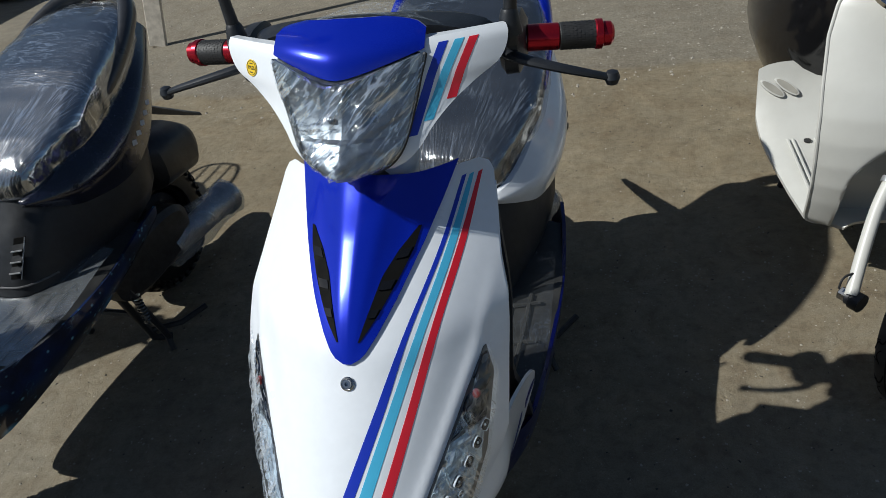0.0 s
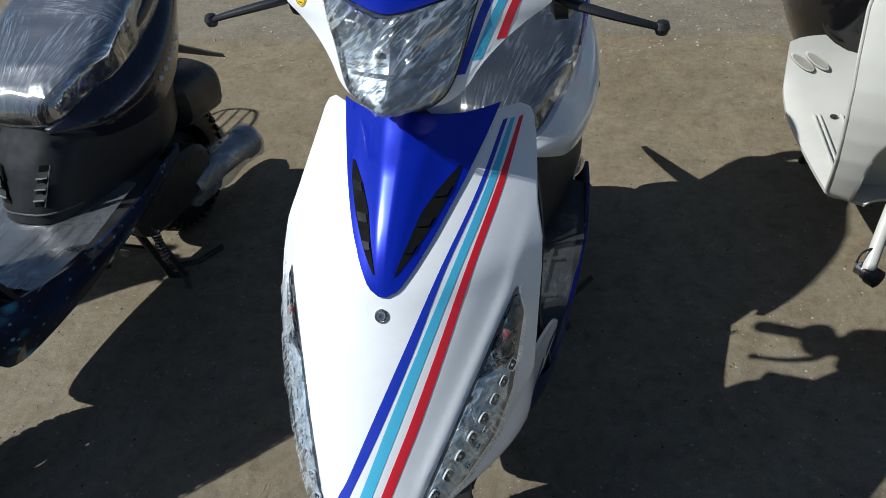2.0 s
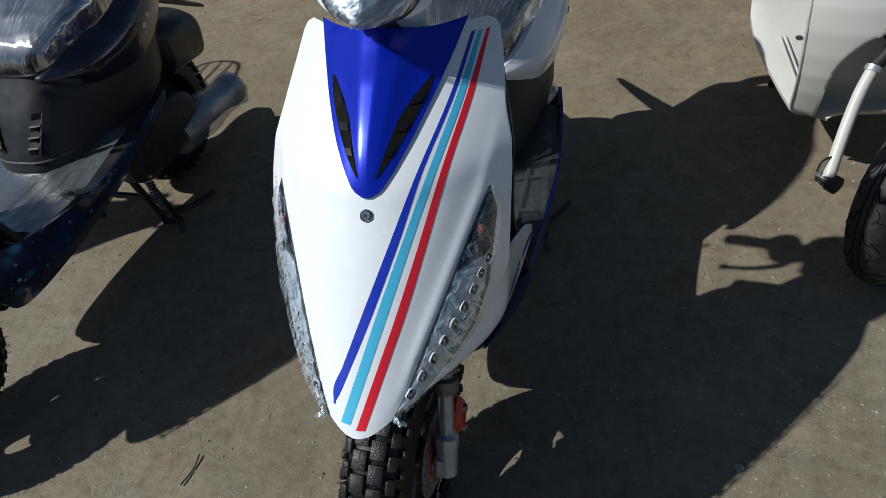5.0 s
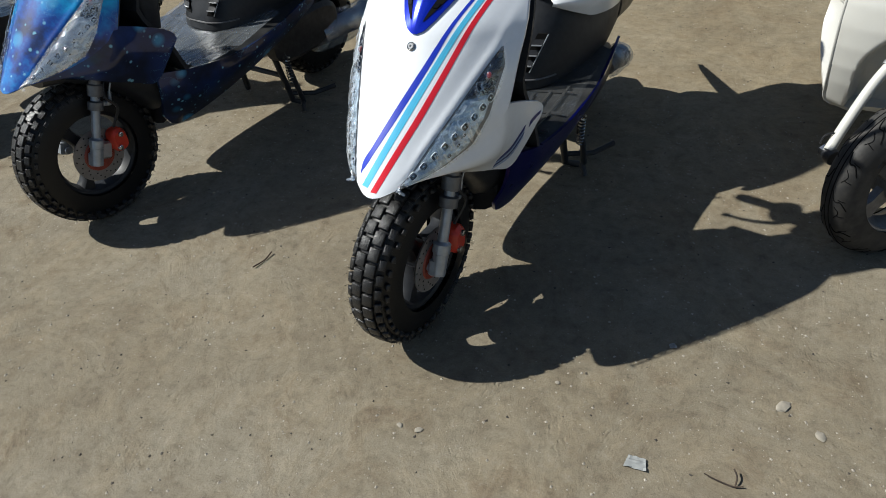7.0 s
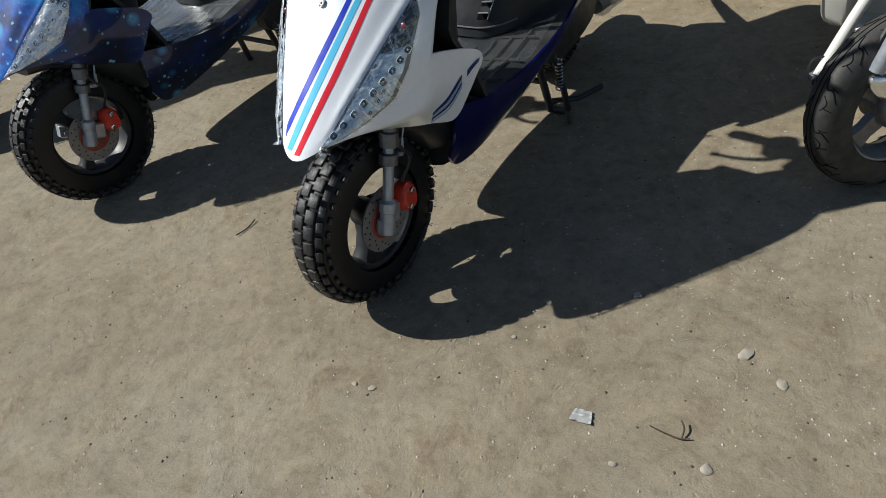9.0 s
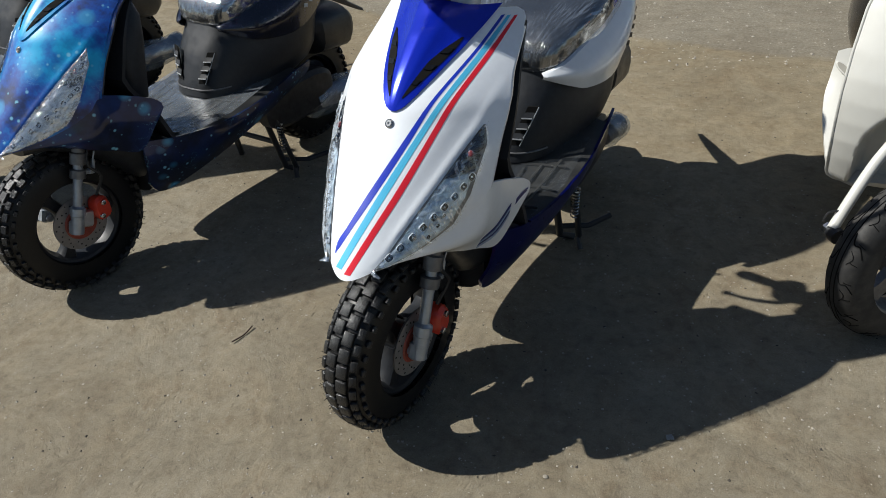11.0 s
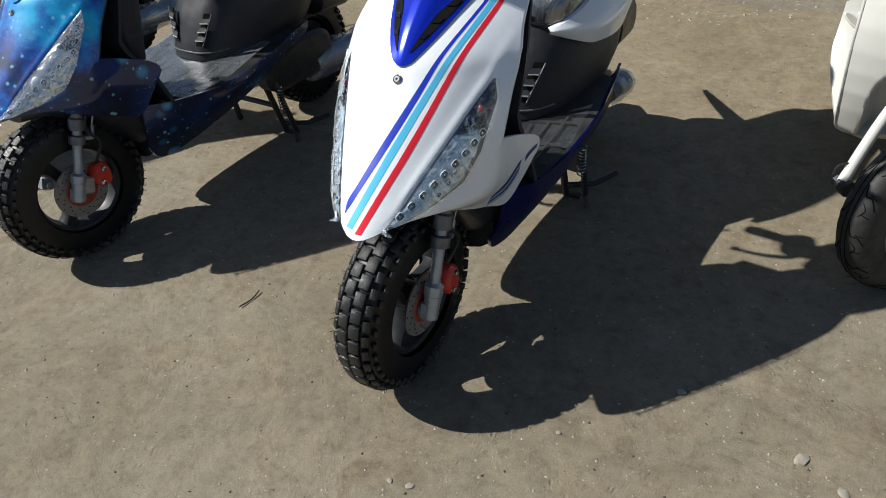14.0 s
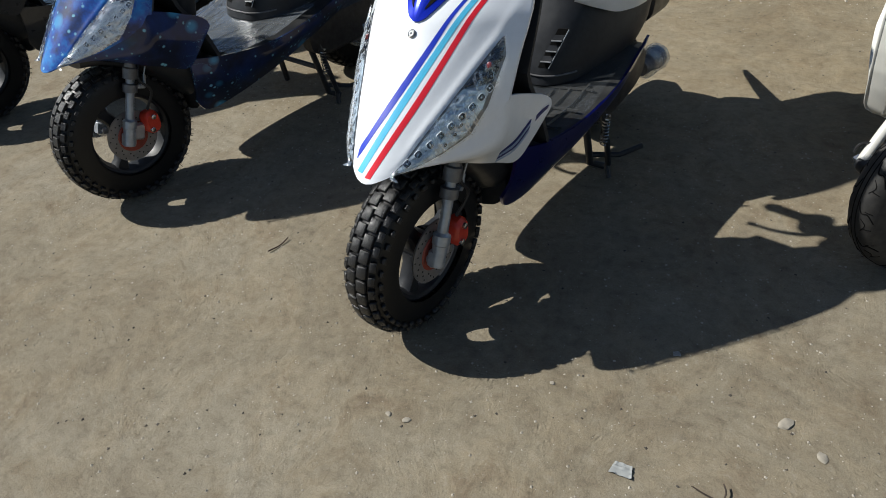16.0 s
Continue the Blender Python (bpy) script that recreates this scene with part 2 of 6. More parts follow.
M = dict(
    white=plain("white_gloss_paint", (0.82, 0.855, 0.90), 0.32, coat=0.8, vary=0.02, dust=0.05),
    blue=blue_metal_paint(),
    galaxy=galaxy_paint("galaxy_print", 0.81, 1.60),
    galaxy_dark=galaxy_paint("dark_galaxy_print", 0.80, 2.9),
    navy=plain("dark_navy_gloss", (0.006, 0.008, 0.022), 0.25, coat=0.8, vary=0.4, grain=20.0),
    black=plain("black_plastic", (0.014, 0.016, 0.020), 0.42, vary=0.25, bump=0.25),
    # slightly dusty black, its base raised to stand for reflected sky
    worn_black=plain("sheen_black_plastic", (0.040, 0.042, 0.048), 0.55, vary=0.2, bump=0.2, dust=0.06),
    gloss_black=plain("gloss_black_plastic", (0.008, 0.008, 0.009), 0.15, coat=0.15, vary=0.2),
    vinyl=plain("black_vinyl", (0.016, 0.019, 0.024), 0.4, vary=0.2, bump=0.5),
    rubber=plain("grip_rubber", (0.02, 0.02, 0.021), 0.6, vary=0.25, bump=0.6),
    mat_rubber=plain("dusty_floor_rubber", (0.034, 0.034, 0.034), 0.36, vary=0.3, grain=18.0, dust=0.06),
    tyre=tyre_mat(),
    tread=tread_mat(),
    disc_steel=plain("dull_disc_steel", (0.27, 0.25, 0.235), 0.45, metal=0.35, vary=0.1),
    old_tyre=plain("dusty_tyre_rubber", (0.020, 0.0195, 0.019), 0.7, vary=0.25, grain=40.0, bump=0.3, dust=0.16),
    # in the films, white paints glint lines on the folds, haze a pale sheen
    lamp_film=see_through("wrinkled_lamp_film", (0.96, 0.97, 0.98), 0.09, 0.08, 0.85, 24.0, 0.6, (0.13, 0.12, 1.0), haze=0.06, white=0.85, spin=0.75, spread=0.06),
    satin_chrome=plain("satin_reflector", (0.30, 0.335, 0.37), 0.34, metal=0.7, vary=0.3, grain=60.0),
    rim_grey=plain("worn_grey_rim", (0.28, 0.28, 0.28), 0.35, metal=0.5, vary=0.15, dust=0.2),
    chrome=plain("chrome", (0.78, 0.79, 0.8), 0.08, metal=1.0, vary=0.03),
    alloy=plain("cast_alloy", (0.56, 0.57, 0.59), 0.34, metal=0.7, vary=0.1, bump=0.2),
    fork_metal=plain("grey_fork_alloy", (0.36, 0.39, 0.43), 0.32, metal=0.5, vary=0.15, bump=0.2),
    steel=plain("brushed_steel", (0.5, 0.5, 0.5), 0.25, metal=1.0, vary=0.1),
    dull_steel=plain("dull_grey_steel", (0.16, 0.16, 0.165), 0.4, metal=0.5, vary=0.2),
    dark_metal=plain("dark_engine_metal", (0.03, 0.03, 0.032), 0.5, metal=0.4, vary=0.3, bump=0.3, dust=0.1),
    red=plain("red_paint", (0.62, 0.045, 0.02), 0.35, coat=0.3, vary=0.1),
    lamp_chrome=plain("dulled_chrome", (0.62, 0.71, 0.82), 0.22, metal=0.45, vary=0.3, grain=60.0),
    led_rim=plain("white_metal_rim", (0.78, 0.84, 0.92), 0.2, metal=0.2, coat=0.4, vary=0.05),
    vent_black=plain("matt_black", (0.005, 0.005, 0.005), 0.85),
    rust_red=plain("dull_red_paint", (0.26, 0.05, 0.03), 0.5, vary=0.2),
    grey_plastic=plain("grey_plastic", (0.10, 0.10, 0.105), 0.35, vary=0.2),
    red_alloy=plain("red_anodised_alloy", (0.42, 0.015, 0.03), 0.25, metal=0.8, vary=0.08),
    st_blue=plain("blue_decal", (0.012, 0.035, 0.45), 0.35, coat=0.6, vary=0.03),
    st_navy=plain("navy_decal", (0.012, 0.022, 0.16), 0.35, coat=0.6, vary=0.03),
    st_cyan=plain("light_blue_decal", (0.09, 0.48, 0.74), 0.35, coat=0.6, vary=0.03),
    st_red=plain("red_decal", (0.70, 0.015, 0.03), 0.35, coat=0.6, vary=0.03),
    yellow=plain("yellow_sticker", (0.8, 0.55, 0.02), 0.4, vary=0.04),
    ink=plain("dark_print", (0.05, 0.04, 0.03), 0.5),
    grey_print=plain("pale_grey_print", (0.5, 0.52, 0.55), 0.4),
    lens=see_through("clear_lens", (0.96, 0.97, 0.98), 0.03, 0.0, 0.0, 30.0, 0.03, edge=True),
    # film variants differ in how much bright streak and sheen is painted in
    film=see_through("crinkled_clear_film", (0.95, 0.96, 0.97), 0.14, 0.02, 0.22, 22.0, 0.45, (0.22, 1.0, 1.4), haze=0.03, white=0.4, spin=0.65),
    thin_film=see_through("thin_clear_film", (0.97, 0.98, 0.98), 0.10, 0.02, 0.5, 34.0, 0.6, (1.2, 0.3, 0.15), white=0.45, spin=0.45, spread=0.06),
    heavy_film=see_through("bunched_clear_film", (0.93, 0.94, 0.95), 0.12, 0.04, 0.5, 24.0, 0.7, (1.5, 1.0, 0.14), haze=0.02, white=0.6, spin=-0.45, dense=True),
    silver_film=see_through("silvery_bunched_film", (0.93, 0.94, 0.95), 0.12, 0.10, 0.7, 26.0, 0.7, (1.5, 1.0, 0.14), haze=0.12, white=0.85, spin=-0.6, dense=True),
    # the metallic blue darkened, with the side skirts' shade in its colour
    deep_blue=plain("shaded_blue_paint", (0.0015, 0.004, 0.10), 0.3, metal=0.5, coat=0.6, vary=0.1),
    floor_film=see_through("dusty_clear_film", (0.92, 0.93, 0.93), 0.20, 0.02, 0.3, 20.0, 0.4, (1.0, 0.4, 1.0), haze=0.015, white=0.04),
    # floor film again, with grey reflected sky painted in as haze
    pale_floor_film=see_through("pale_sheen_film", (0.92, 0.93, 0.93), 0.22, 0.22, 0.6, 14.0, 0.4, (1.0, 0.4, 1.0), haze=0.08, white=0.2),
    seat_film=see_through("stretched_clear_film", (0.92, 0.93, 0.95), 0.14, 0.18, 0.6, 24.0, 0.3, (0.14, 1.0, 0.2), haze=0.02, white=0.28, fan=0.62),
    # seat film again, with the sky's bluish reflection painted in more strongly
    cloudy_film=see_through("sky_sheen_clear_film", (0.90, 0.92, 0.94), 0.12, 0.36, 0.85, 22.0, 0.35, (0.14, 1.0, 0.2), haze=0.03, white=0.5, fan=0.62, spread=0.06),
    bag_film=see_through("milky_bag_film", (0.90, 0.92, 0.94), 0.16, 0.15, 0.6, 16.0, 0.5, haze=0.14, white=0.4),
    cavity=plain("dark_lamp_housing", (0.012, 0.018, 0.032), 0.12, coat=0.8, vary=0.4, grain=90.0),
    smoked=plain("smoked_grey_lens", (0.11, 0.14, 0.17), 0.12, coat=0.6),
    orange=plain("orange_lens", (0.85, 0.22, 0.01), 0.15, coat=0.8, vary=0.05),
    amber=plain("red_bulb", (0.22, 0.03, 0.03), 0.3, coat=0.3),
    satin_black=plain("satin_black_plastic", (0.019, 0.021, 0.025), 0.45, vary=0.2, bump=0.2),
    st_pale=plain("pale_blue_decal", (0.36, 0.47, 0.62), 0.35, coat=0.6, vary=0.03),
    enamel=plain("aged_white_enamel", (0.56, 0.555, 0.515), 0.38, coat=0.25, vary=0.05, grain=7.0, dust=0.14),
    grubby=plain("grubby_enamel", (0.36, 0.345, 0.30), 0.5, vary=0.2, grain=12.0, dust=0.2),
    brown=plain("brown_vinyl", (0.10, 0.035, 0.02), 0.4, vary=0.2, bump=0.4),
    charcoal=plain("charcoal_paint", (0.03, 0.031, 0.034), 0.3, coat=0.4, vary=0.15, dust=0.12),
    wood=plain("weathered_white_wood", (0.55, 0.50, 0.42), 0.7, vary=0.25, grain=22.0, bump=0.4, dust=0.4),
    sheet_white=plain("white_painted_sheet", (0.62, 0.63, 0.63), 0.45, vary=0.06, grain=5.0, dust=0.3),
    sheet_blue=plain("blue_painted_sheet", (0.015, 0.13, 0.42), 0.45, vary=0.2, grain=5.0, dust=0.15),
    stone=plain("pale_stone", (0.27, 0.245, 0.20), 0.85, vary=0.25, bump=0.6),
    chip=plain("sandy_chips", (0.32, 0.29, 0.24), 0.9, vary=0.3),
    dark_stone=plain("dark_stone", (0.05, 0.042, 0.034), 0.85, vary=0.3, bump=0.6),
    paper=plain("crumpled_white_plastic", (0.27, 0.28, 0.275), 0.35, vary=0.1),
    bark=plain("dry_twig", (0.05, 0.035, 0.025), 0.8, vary=0.4),
    ground=ground_mat(),
)
for key in ("vent_black", "satin_black", "mat_rubber"):
    M[key].node_tree.nodes["Principled BSDF"].inputs["Specular IOR Level"].default_value = 0.15 if key == "vent_black" else 0.3


# ---- mesh helpers ----
def smooth(bm, angle=38.0):
    for f in bm.faces:
        f.smooth = True
    lim = radians(angle)
    for e in bm.edges:
        e.smooth = len(e.link_faces) != 2 or e.calc_face_angle(0.0) < lim
    return bm


def part(name, bm, material, parent=None, label="", angle=38.0):
    """Links a bmesh as one mesh object, under a thing or a part."""
    bmesh.ops.recalc_face_normals(bm, faces=bm.faces)
    smooth(bm, angle)
    me = bpy.data.meshes.new(name)
    bm.to_mesh(me)
    bm.free()
    mats = material if isinstance(material, (list, tuple)) else [material]
    for m in mats:
        me.materials.append(M[m])
    ob = new(name, me)
    ob.parent = parent
    if label:
        ob["label"] = label
    return ob


def sheet(bm, rows, loop=False, flip=False):
    """Faces between rows of points. loop: each row closes on itself."""
    vs = [[bm.verts.new(p) for p in r] for r in rows]
    for a, b in zip(vs, vs[1:]):
        n = len(a)
        for i in range(n if loop else n - 1):
            j = (i + 1) % n
            bm.faces.new((a[i], a[j], b[j], b[i]))
    return vs


def loft(rings, caps=True, bm=None):
    bm = bm or bmesh.new()
    vs = sheet(bm, rings, loop=True)
    if caps:
        bm.faces.new(vs[0])
        bm.faces.new(vs[-1])
    return bm


def slab(rows_out, rows_in, bm=None):
    """A thin shell between an outer and an inner grid of points, closed round its rim."""
    bm = bm or bmesh.new()
    a, b = sheet(bm, rows_out), sheet(bm, rows_in)

    def rim(v):
        return [*v[0], *[r[-1] for r in v[1:]], *reversed(v[-1][:-1]), *[r[0] for r in reversed(v[1:-1])]]

    p, q = rim(a), rim(b)
    for i in range(len(p)):
        j = (i + 1) % len(p)
        bm.faces.new((p[i], p[j], q[j], q[i]))
    return bm


def spline(pts, n):
    """n points along a smooth curve through pts."""
    pts = [Vector(p) for p in pts]
    ext = [pts[0] * 2 - pts[1], *pts, pts[-1] * 2 - pts[-2]]
    out = []
    for k in range(n):
        s = k / (n - 1) * (len(pts) - 1)
        i = min(int(s), len(pts) - 2)
        f = s - i
        a, b, c, d = ext[i:i + 4]
        out.append(0.5 * (2 * b + (c - a) * f + (2 * a - 5 * b + 4 * c - d) * f * f + (3 * b - a - 3 * c + d) * f ** 3))
    return out


def tube(pts, r, n=10, bm=None, flat=1.0, caps=True):
    """A round bar along points; r may be one radius or one each; flat squeezes it."""
    pts = [Vector(p) for p in pts]
    rs = r if isinstance(r, (list, tuple)) else [r] * len(pts)
    rings, side = [], None
    for i, p in enumerate(pts):
        way = (pts[min(i + 1, len(pts) - 1)] - pts[max(i - 1, 0)]).normalized()
        if side is None:
            side = way.cross(Vector((0, 0, 1)) if abs(way.z) < 0.9 else Vector((0, 1, 0))).normalized()
        side = (side - way * side.dot(way)).normalized()
        up = side.cross(way)
        rings.append([p + (side * math.cos(a) * rs[i] + up * math.sin(a) * rs[i] * flat) for a in (2 * math.pi * k / n for k in range(n))])
    return loft(rings, caps, bm)


def lathe(profile, m, n=32, bm=None, caps=True):
    """Turns (axial, radius) pairs round the local z of the pose m."""
    rings = [[m @ Vector((r * math.cos(a), r * math.sin(a), z)) for a in (2 * math.pi * k / n for k in range(n))] for z, r in profile]
    return loft(rings, caps, bm)


def block(bm, m, sx, sy, sz, bevel=0.0):
    """A box with trimmed edges, centred at the pose m."""
    b = min(bevel, sx / 3, sy / 3, sz / 3)
    if b <= 0:
        vs = [bm.verts.new(m @ Vector((x * sx / 2, y * sy / 2, z * sz / 2))) for z in (-1, 1) for y in (-1, 1) for x in (-1, 1)]
        for f in ((0, 2, 3, 1), (4, 5, 7, 6), (0, 1, 5, 4), (2, 6, 7, 3), (0, 4, 6, 2), (1, 3, 7, 5)):
            bm.faces.new([vs[i] for i in f])
        return bm
    rings = []
    for z, k in ((-sz / 2, b), (-sz / 2 + b, 0), (sz / 2 - b, 0), (sz / 2, b)):
        x, y = sx / 2 - k, sy / 2 - k
        rings.append([m @ Vector(p + (z,)) for p in ((-x + b, -y), (x - b, -y), (x, -y + b), (x, y - b), (x - b, y), (-x + b, y), (-x, y - b), (-x, -y + b))])
    return loft(rings, True, bm)


def ell(c, a, b, n=20, p=2.0, axes="xy"):
    """A superellipse of points about c with half sizes a, b in the named plane."""
    out = []
    for k in range(n):
        t = 2 * math.pi * k / n
        x = a * math.copysign(abs(math.cos(t)) ** (2 / p), math.cos(t))
        y = b * math.copysign(abs(math.sin(t)) ** (2 / p), math.sin(t))
        v = {"xy": (x, y, 0), "xz": (x, 0, y), "yz": (0, x, y)}[axes]
        out.append(Vector(c) + Vector(v))
    return out


def along(table, x):
    """Reads a table of (x, y) pairs at x."""
    return float(np.interp(x, [p[0] for p in table], [p[1] for p in table]))


def bend(table, x):
    """Reads a table of (x, y) pairs at x along a smooth curve that does not overshoot."""
    xs, ys = [p[0] for p in table], [p[1] for p in table]
    if x <= xs[0] or x >= xs[-1]:
        return ys[0] if x <= xs[0] else ys[-1]
    i = max(k for k in range(len(xs) - 1) if xs[k] <= x)
    slope = [(b - a) / (d - c) for a, b, c, d in zip(ys, ys[1:], xs, xs[1:])]

    def tangent(k):
        if k == 0 or k == len(xs) - 1:
            return slope[0 if k == 0 else -1]
        a, b = slope[k - 1], slope[k]
        return 0.0 if a * b <= 0 else 2 * a * b / (a + b)
    h = xs[i + 1] - xs[i]
    f = (x - xs[i]) / h
    return (ys[i] * (1 + 2 * f) * (1 - f) ** 2 + ys[i + 1] * f * f * (3 - 2 * f) + h * (tangent(i) * f * (1 - f) ** 2 + tangent(i + 1) * f * f * (f - 1)))


def thing(name, label, category, m, group=""):
    ob = new(name)
    ob.matrix_world = m
    return tagged(ob, label, category, group)



# ---- the sport scooter ----
# Its own axes: x to its left side, y towards its tail, z up; the front tyre stands at the origin.
NOSE = [(0.45, -0.10), (0.505, -0.057), (0.744, 0.157), (0.77, 0.178), (0.81, 0.228), (0.859, 0.306), (0.881, 0.342), (0.906, 0.379), (1.0, 0.53)]
BOW = [(0.45, 9.0), (0.508, 8.0), (0.56, 6.2), (0.62, 4.7), (0.733, 3.7), (0.88, 4.5), (1.0, 4.5)]
HALF = [(0.506, 0.006), (0.508, 0.018), (0.513, 0.032), (0.52, 0.050), (0.527, 0.085), (0.54, 0.122), (0.56, 0.157), (0.585, 0.180), (0.612, 0.190),
        (0.66, 0.191), (0.736, 0.191), (0.771, 0.188), (0.805, 0.177), (0.841, 0.169), (0.88, 0.160), (0.890, 0.153), (0.898, 0.140), (0.901, 0.118)]
LAMP_IN = [(0.518, 0.046), (0.522, 0.049), (0.546, 0.066), (0.599, 0.092), (0.652, 0.119), (0.698, 0.142), (0.735, 0.162)]
LAMP_OUT = [(0.518, 0.048), (0.521, 0.052), (0.527, 0.077), (0.542, 0.115), (0.565, 0.148), (0.615, 0.166), (0.701, 0.174), (0.735, 0.164)]
RIDGE = [(0.518, 0.040), (0.546, 0.058), (0.599, 0.084), (0.652, 0.111), (0.698, 0.134), (0.735, 0.153), (0.80, 0.172), (0.83, 0.176)]
CREST = [(0.763, 0.004), (0.768, 0.016), (0.771, 0.021), (0.788, 0.0365), (0.812, 0.0555), (0.849, 0.0815), (0.878, 0.0995), (0.906, 0.114)]


def nose(x, z, out=0.0):
    """A point of the apron's front skin, out metres proud of it."""
    def at(a, b):
        rise = 0.0
        if 0.53 < b < 0.82:
            e = (abs(a) - along(RIDGE, b)) / 0.0062
            fade = max(0.0, min(1.0, (b - 0.53) / 0.06, (0.82 - b) / 0.09))
            c = (abs(a) - along(RIDGE, b) + 0.023) / 0.018
            rise = (0.0042 * math.exp(-e * e) - 0.0018 * math.exp(-c * c)) * fade
        return Vector((a, bend(NOSE, b) + bend(BOW, b) * a * a - rise, b))
    p = at(x, z)
    n = (at(x + 0.004, z) - at(x - 0.004, z)).cross(at(x, z + 0.004) - at(x, z - 0.004)).normalized()
    return p + n * (out if n.y < 0 else -out)


def skin(left, right, z0, z1, out, depth, nx, nz, extra=None, bm=None):
    """A shell on the apron between two edge tables, from z0 to z1."""
    def grid(o):
        rows = []
        for k in range(nz + 1):
            z = z0 + (z1 - z0) * (k / nz)
            a, b = left(z), right(z)
            rows.append([nose(a + (b - a) * i / nx, z, o + (extra(a + (b - a) * i / nx, z, i / nx, k / nz) if extra and o == out else 0)) for i in range(nx + 1)])
        return rows
    if depth == 0:
        bm = bm or bmesh.new()
        sheet(bm, grid(out))
        return bm
    return slab(grid(out), grid(out - depth), bm)


def stripe(pairs):
    """Edge readers for a stripe given as (z, left, right) rows."""
    return (lambda z: bend([(p[0], p[1]) for p in pairs], z)), (lambda z: bend([(p[0], p[2]) for p in pairs], z))


STRIPES = [
    ("st_blue", [(0.540, -0.040, -0.036), (0.549, -0.041, -0.030), (0.580, -0.0268, -0.0143), (0.610, -0.0132, 0.0009), (0.637, -0.001, 0.014), (0.714, 0.035, 0.048), (0.780, 0.066, 0.074), (0.847, 0.104, 0.1105), (0.889, 0.1205, 0.126)], 0.536, 0.889),
    ("st_cyan", [(0.520, -0.0260, -0.0107), (0.560, -0.0103, 0.0054), (0.600, 0.0055, 0.0213), (0.637, 0.0200, 0.0362), (0.717, 0.0540, 0.0675), (0.772, 0.0780, 0.0897), (0.843, 0.1120, 0.1228), (0.887, 0.1300, 0.1354)], 0.520, 0.887),
    ("st_red", [(0.515, -0.0020, 0.0116), (0.555, 0.0146, 0.0282), (0.595, 0.0312, 0.0448), (0.633, 0.0470, 0.0606), (0.700, 0.0720, 0.0840), (0.777, 0.0990, 0.1094), (0.840, 0.1250, 0.1346), (0.885, 0.1410, 0.1458)], 0.515, 0.885),
]


def wheel_pose(c, turn=0.0):
    """Local z along the axle."""
    return Matrix.Translation(c) @ pose(0, 0, 0, 0, 0, turn) @ pose(0, 0, 0, 0, 90, 0)


def tyre_profile(R, W, rim):
    """(axial, radius) pairs of a fat tyre."""
    pts = []
    h = R - rim
    for k in range(15):
        a = math.pi * k / 14
        c, s = math.cos(a), math.sin(a)
        pts.append((-W / 2 * math.copysign(abs(c) ** 0.75, c), rim + h * abs(s) ** 0.7))
    return pts


def knobs(R, W, n=38):
    """Poses and sizes of the tread blocks, in the wheel's own axes."""
    out = []
    for k in range(n):
        a = 2 * math.pi * k / n
        for row, (ax, tilt, sx, sy, low) in enumerate(((-0.135, -6, 0.235, 0.80, 0.0050), (0.135, 6, 0.235, 0.80, 0.0050), (-0.352, -30, 0.150, 0.62, 0.0135), (0.352, 30, 0.150, 0.62, 0.0135), (-0.468, -64, 0.10, 0.40, 0.031), (0.468, 64, 0.10, 0.40, 0.031))):
            off = (0.5 if row in (1, 2, 5) else 0.0) * 2 * math.pi / n
            r = R - low
            m = Matrix.Rotation(a + off, 4, "Z") @ Matrix.Translation((r, 0, ax * W)) @ Matrix.Rotation(radians(90 - tilt), 4, "Y")
            out.append((row // 2, m, sx * W, sy * 2 * math.pi * R / n, 0.012))
    return out


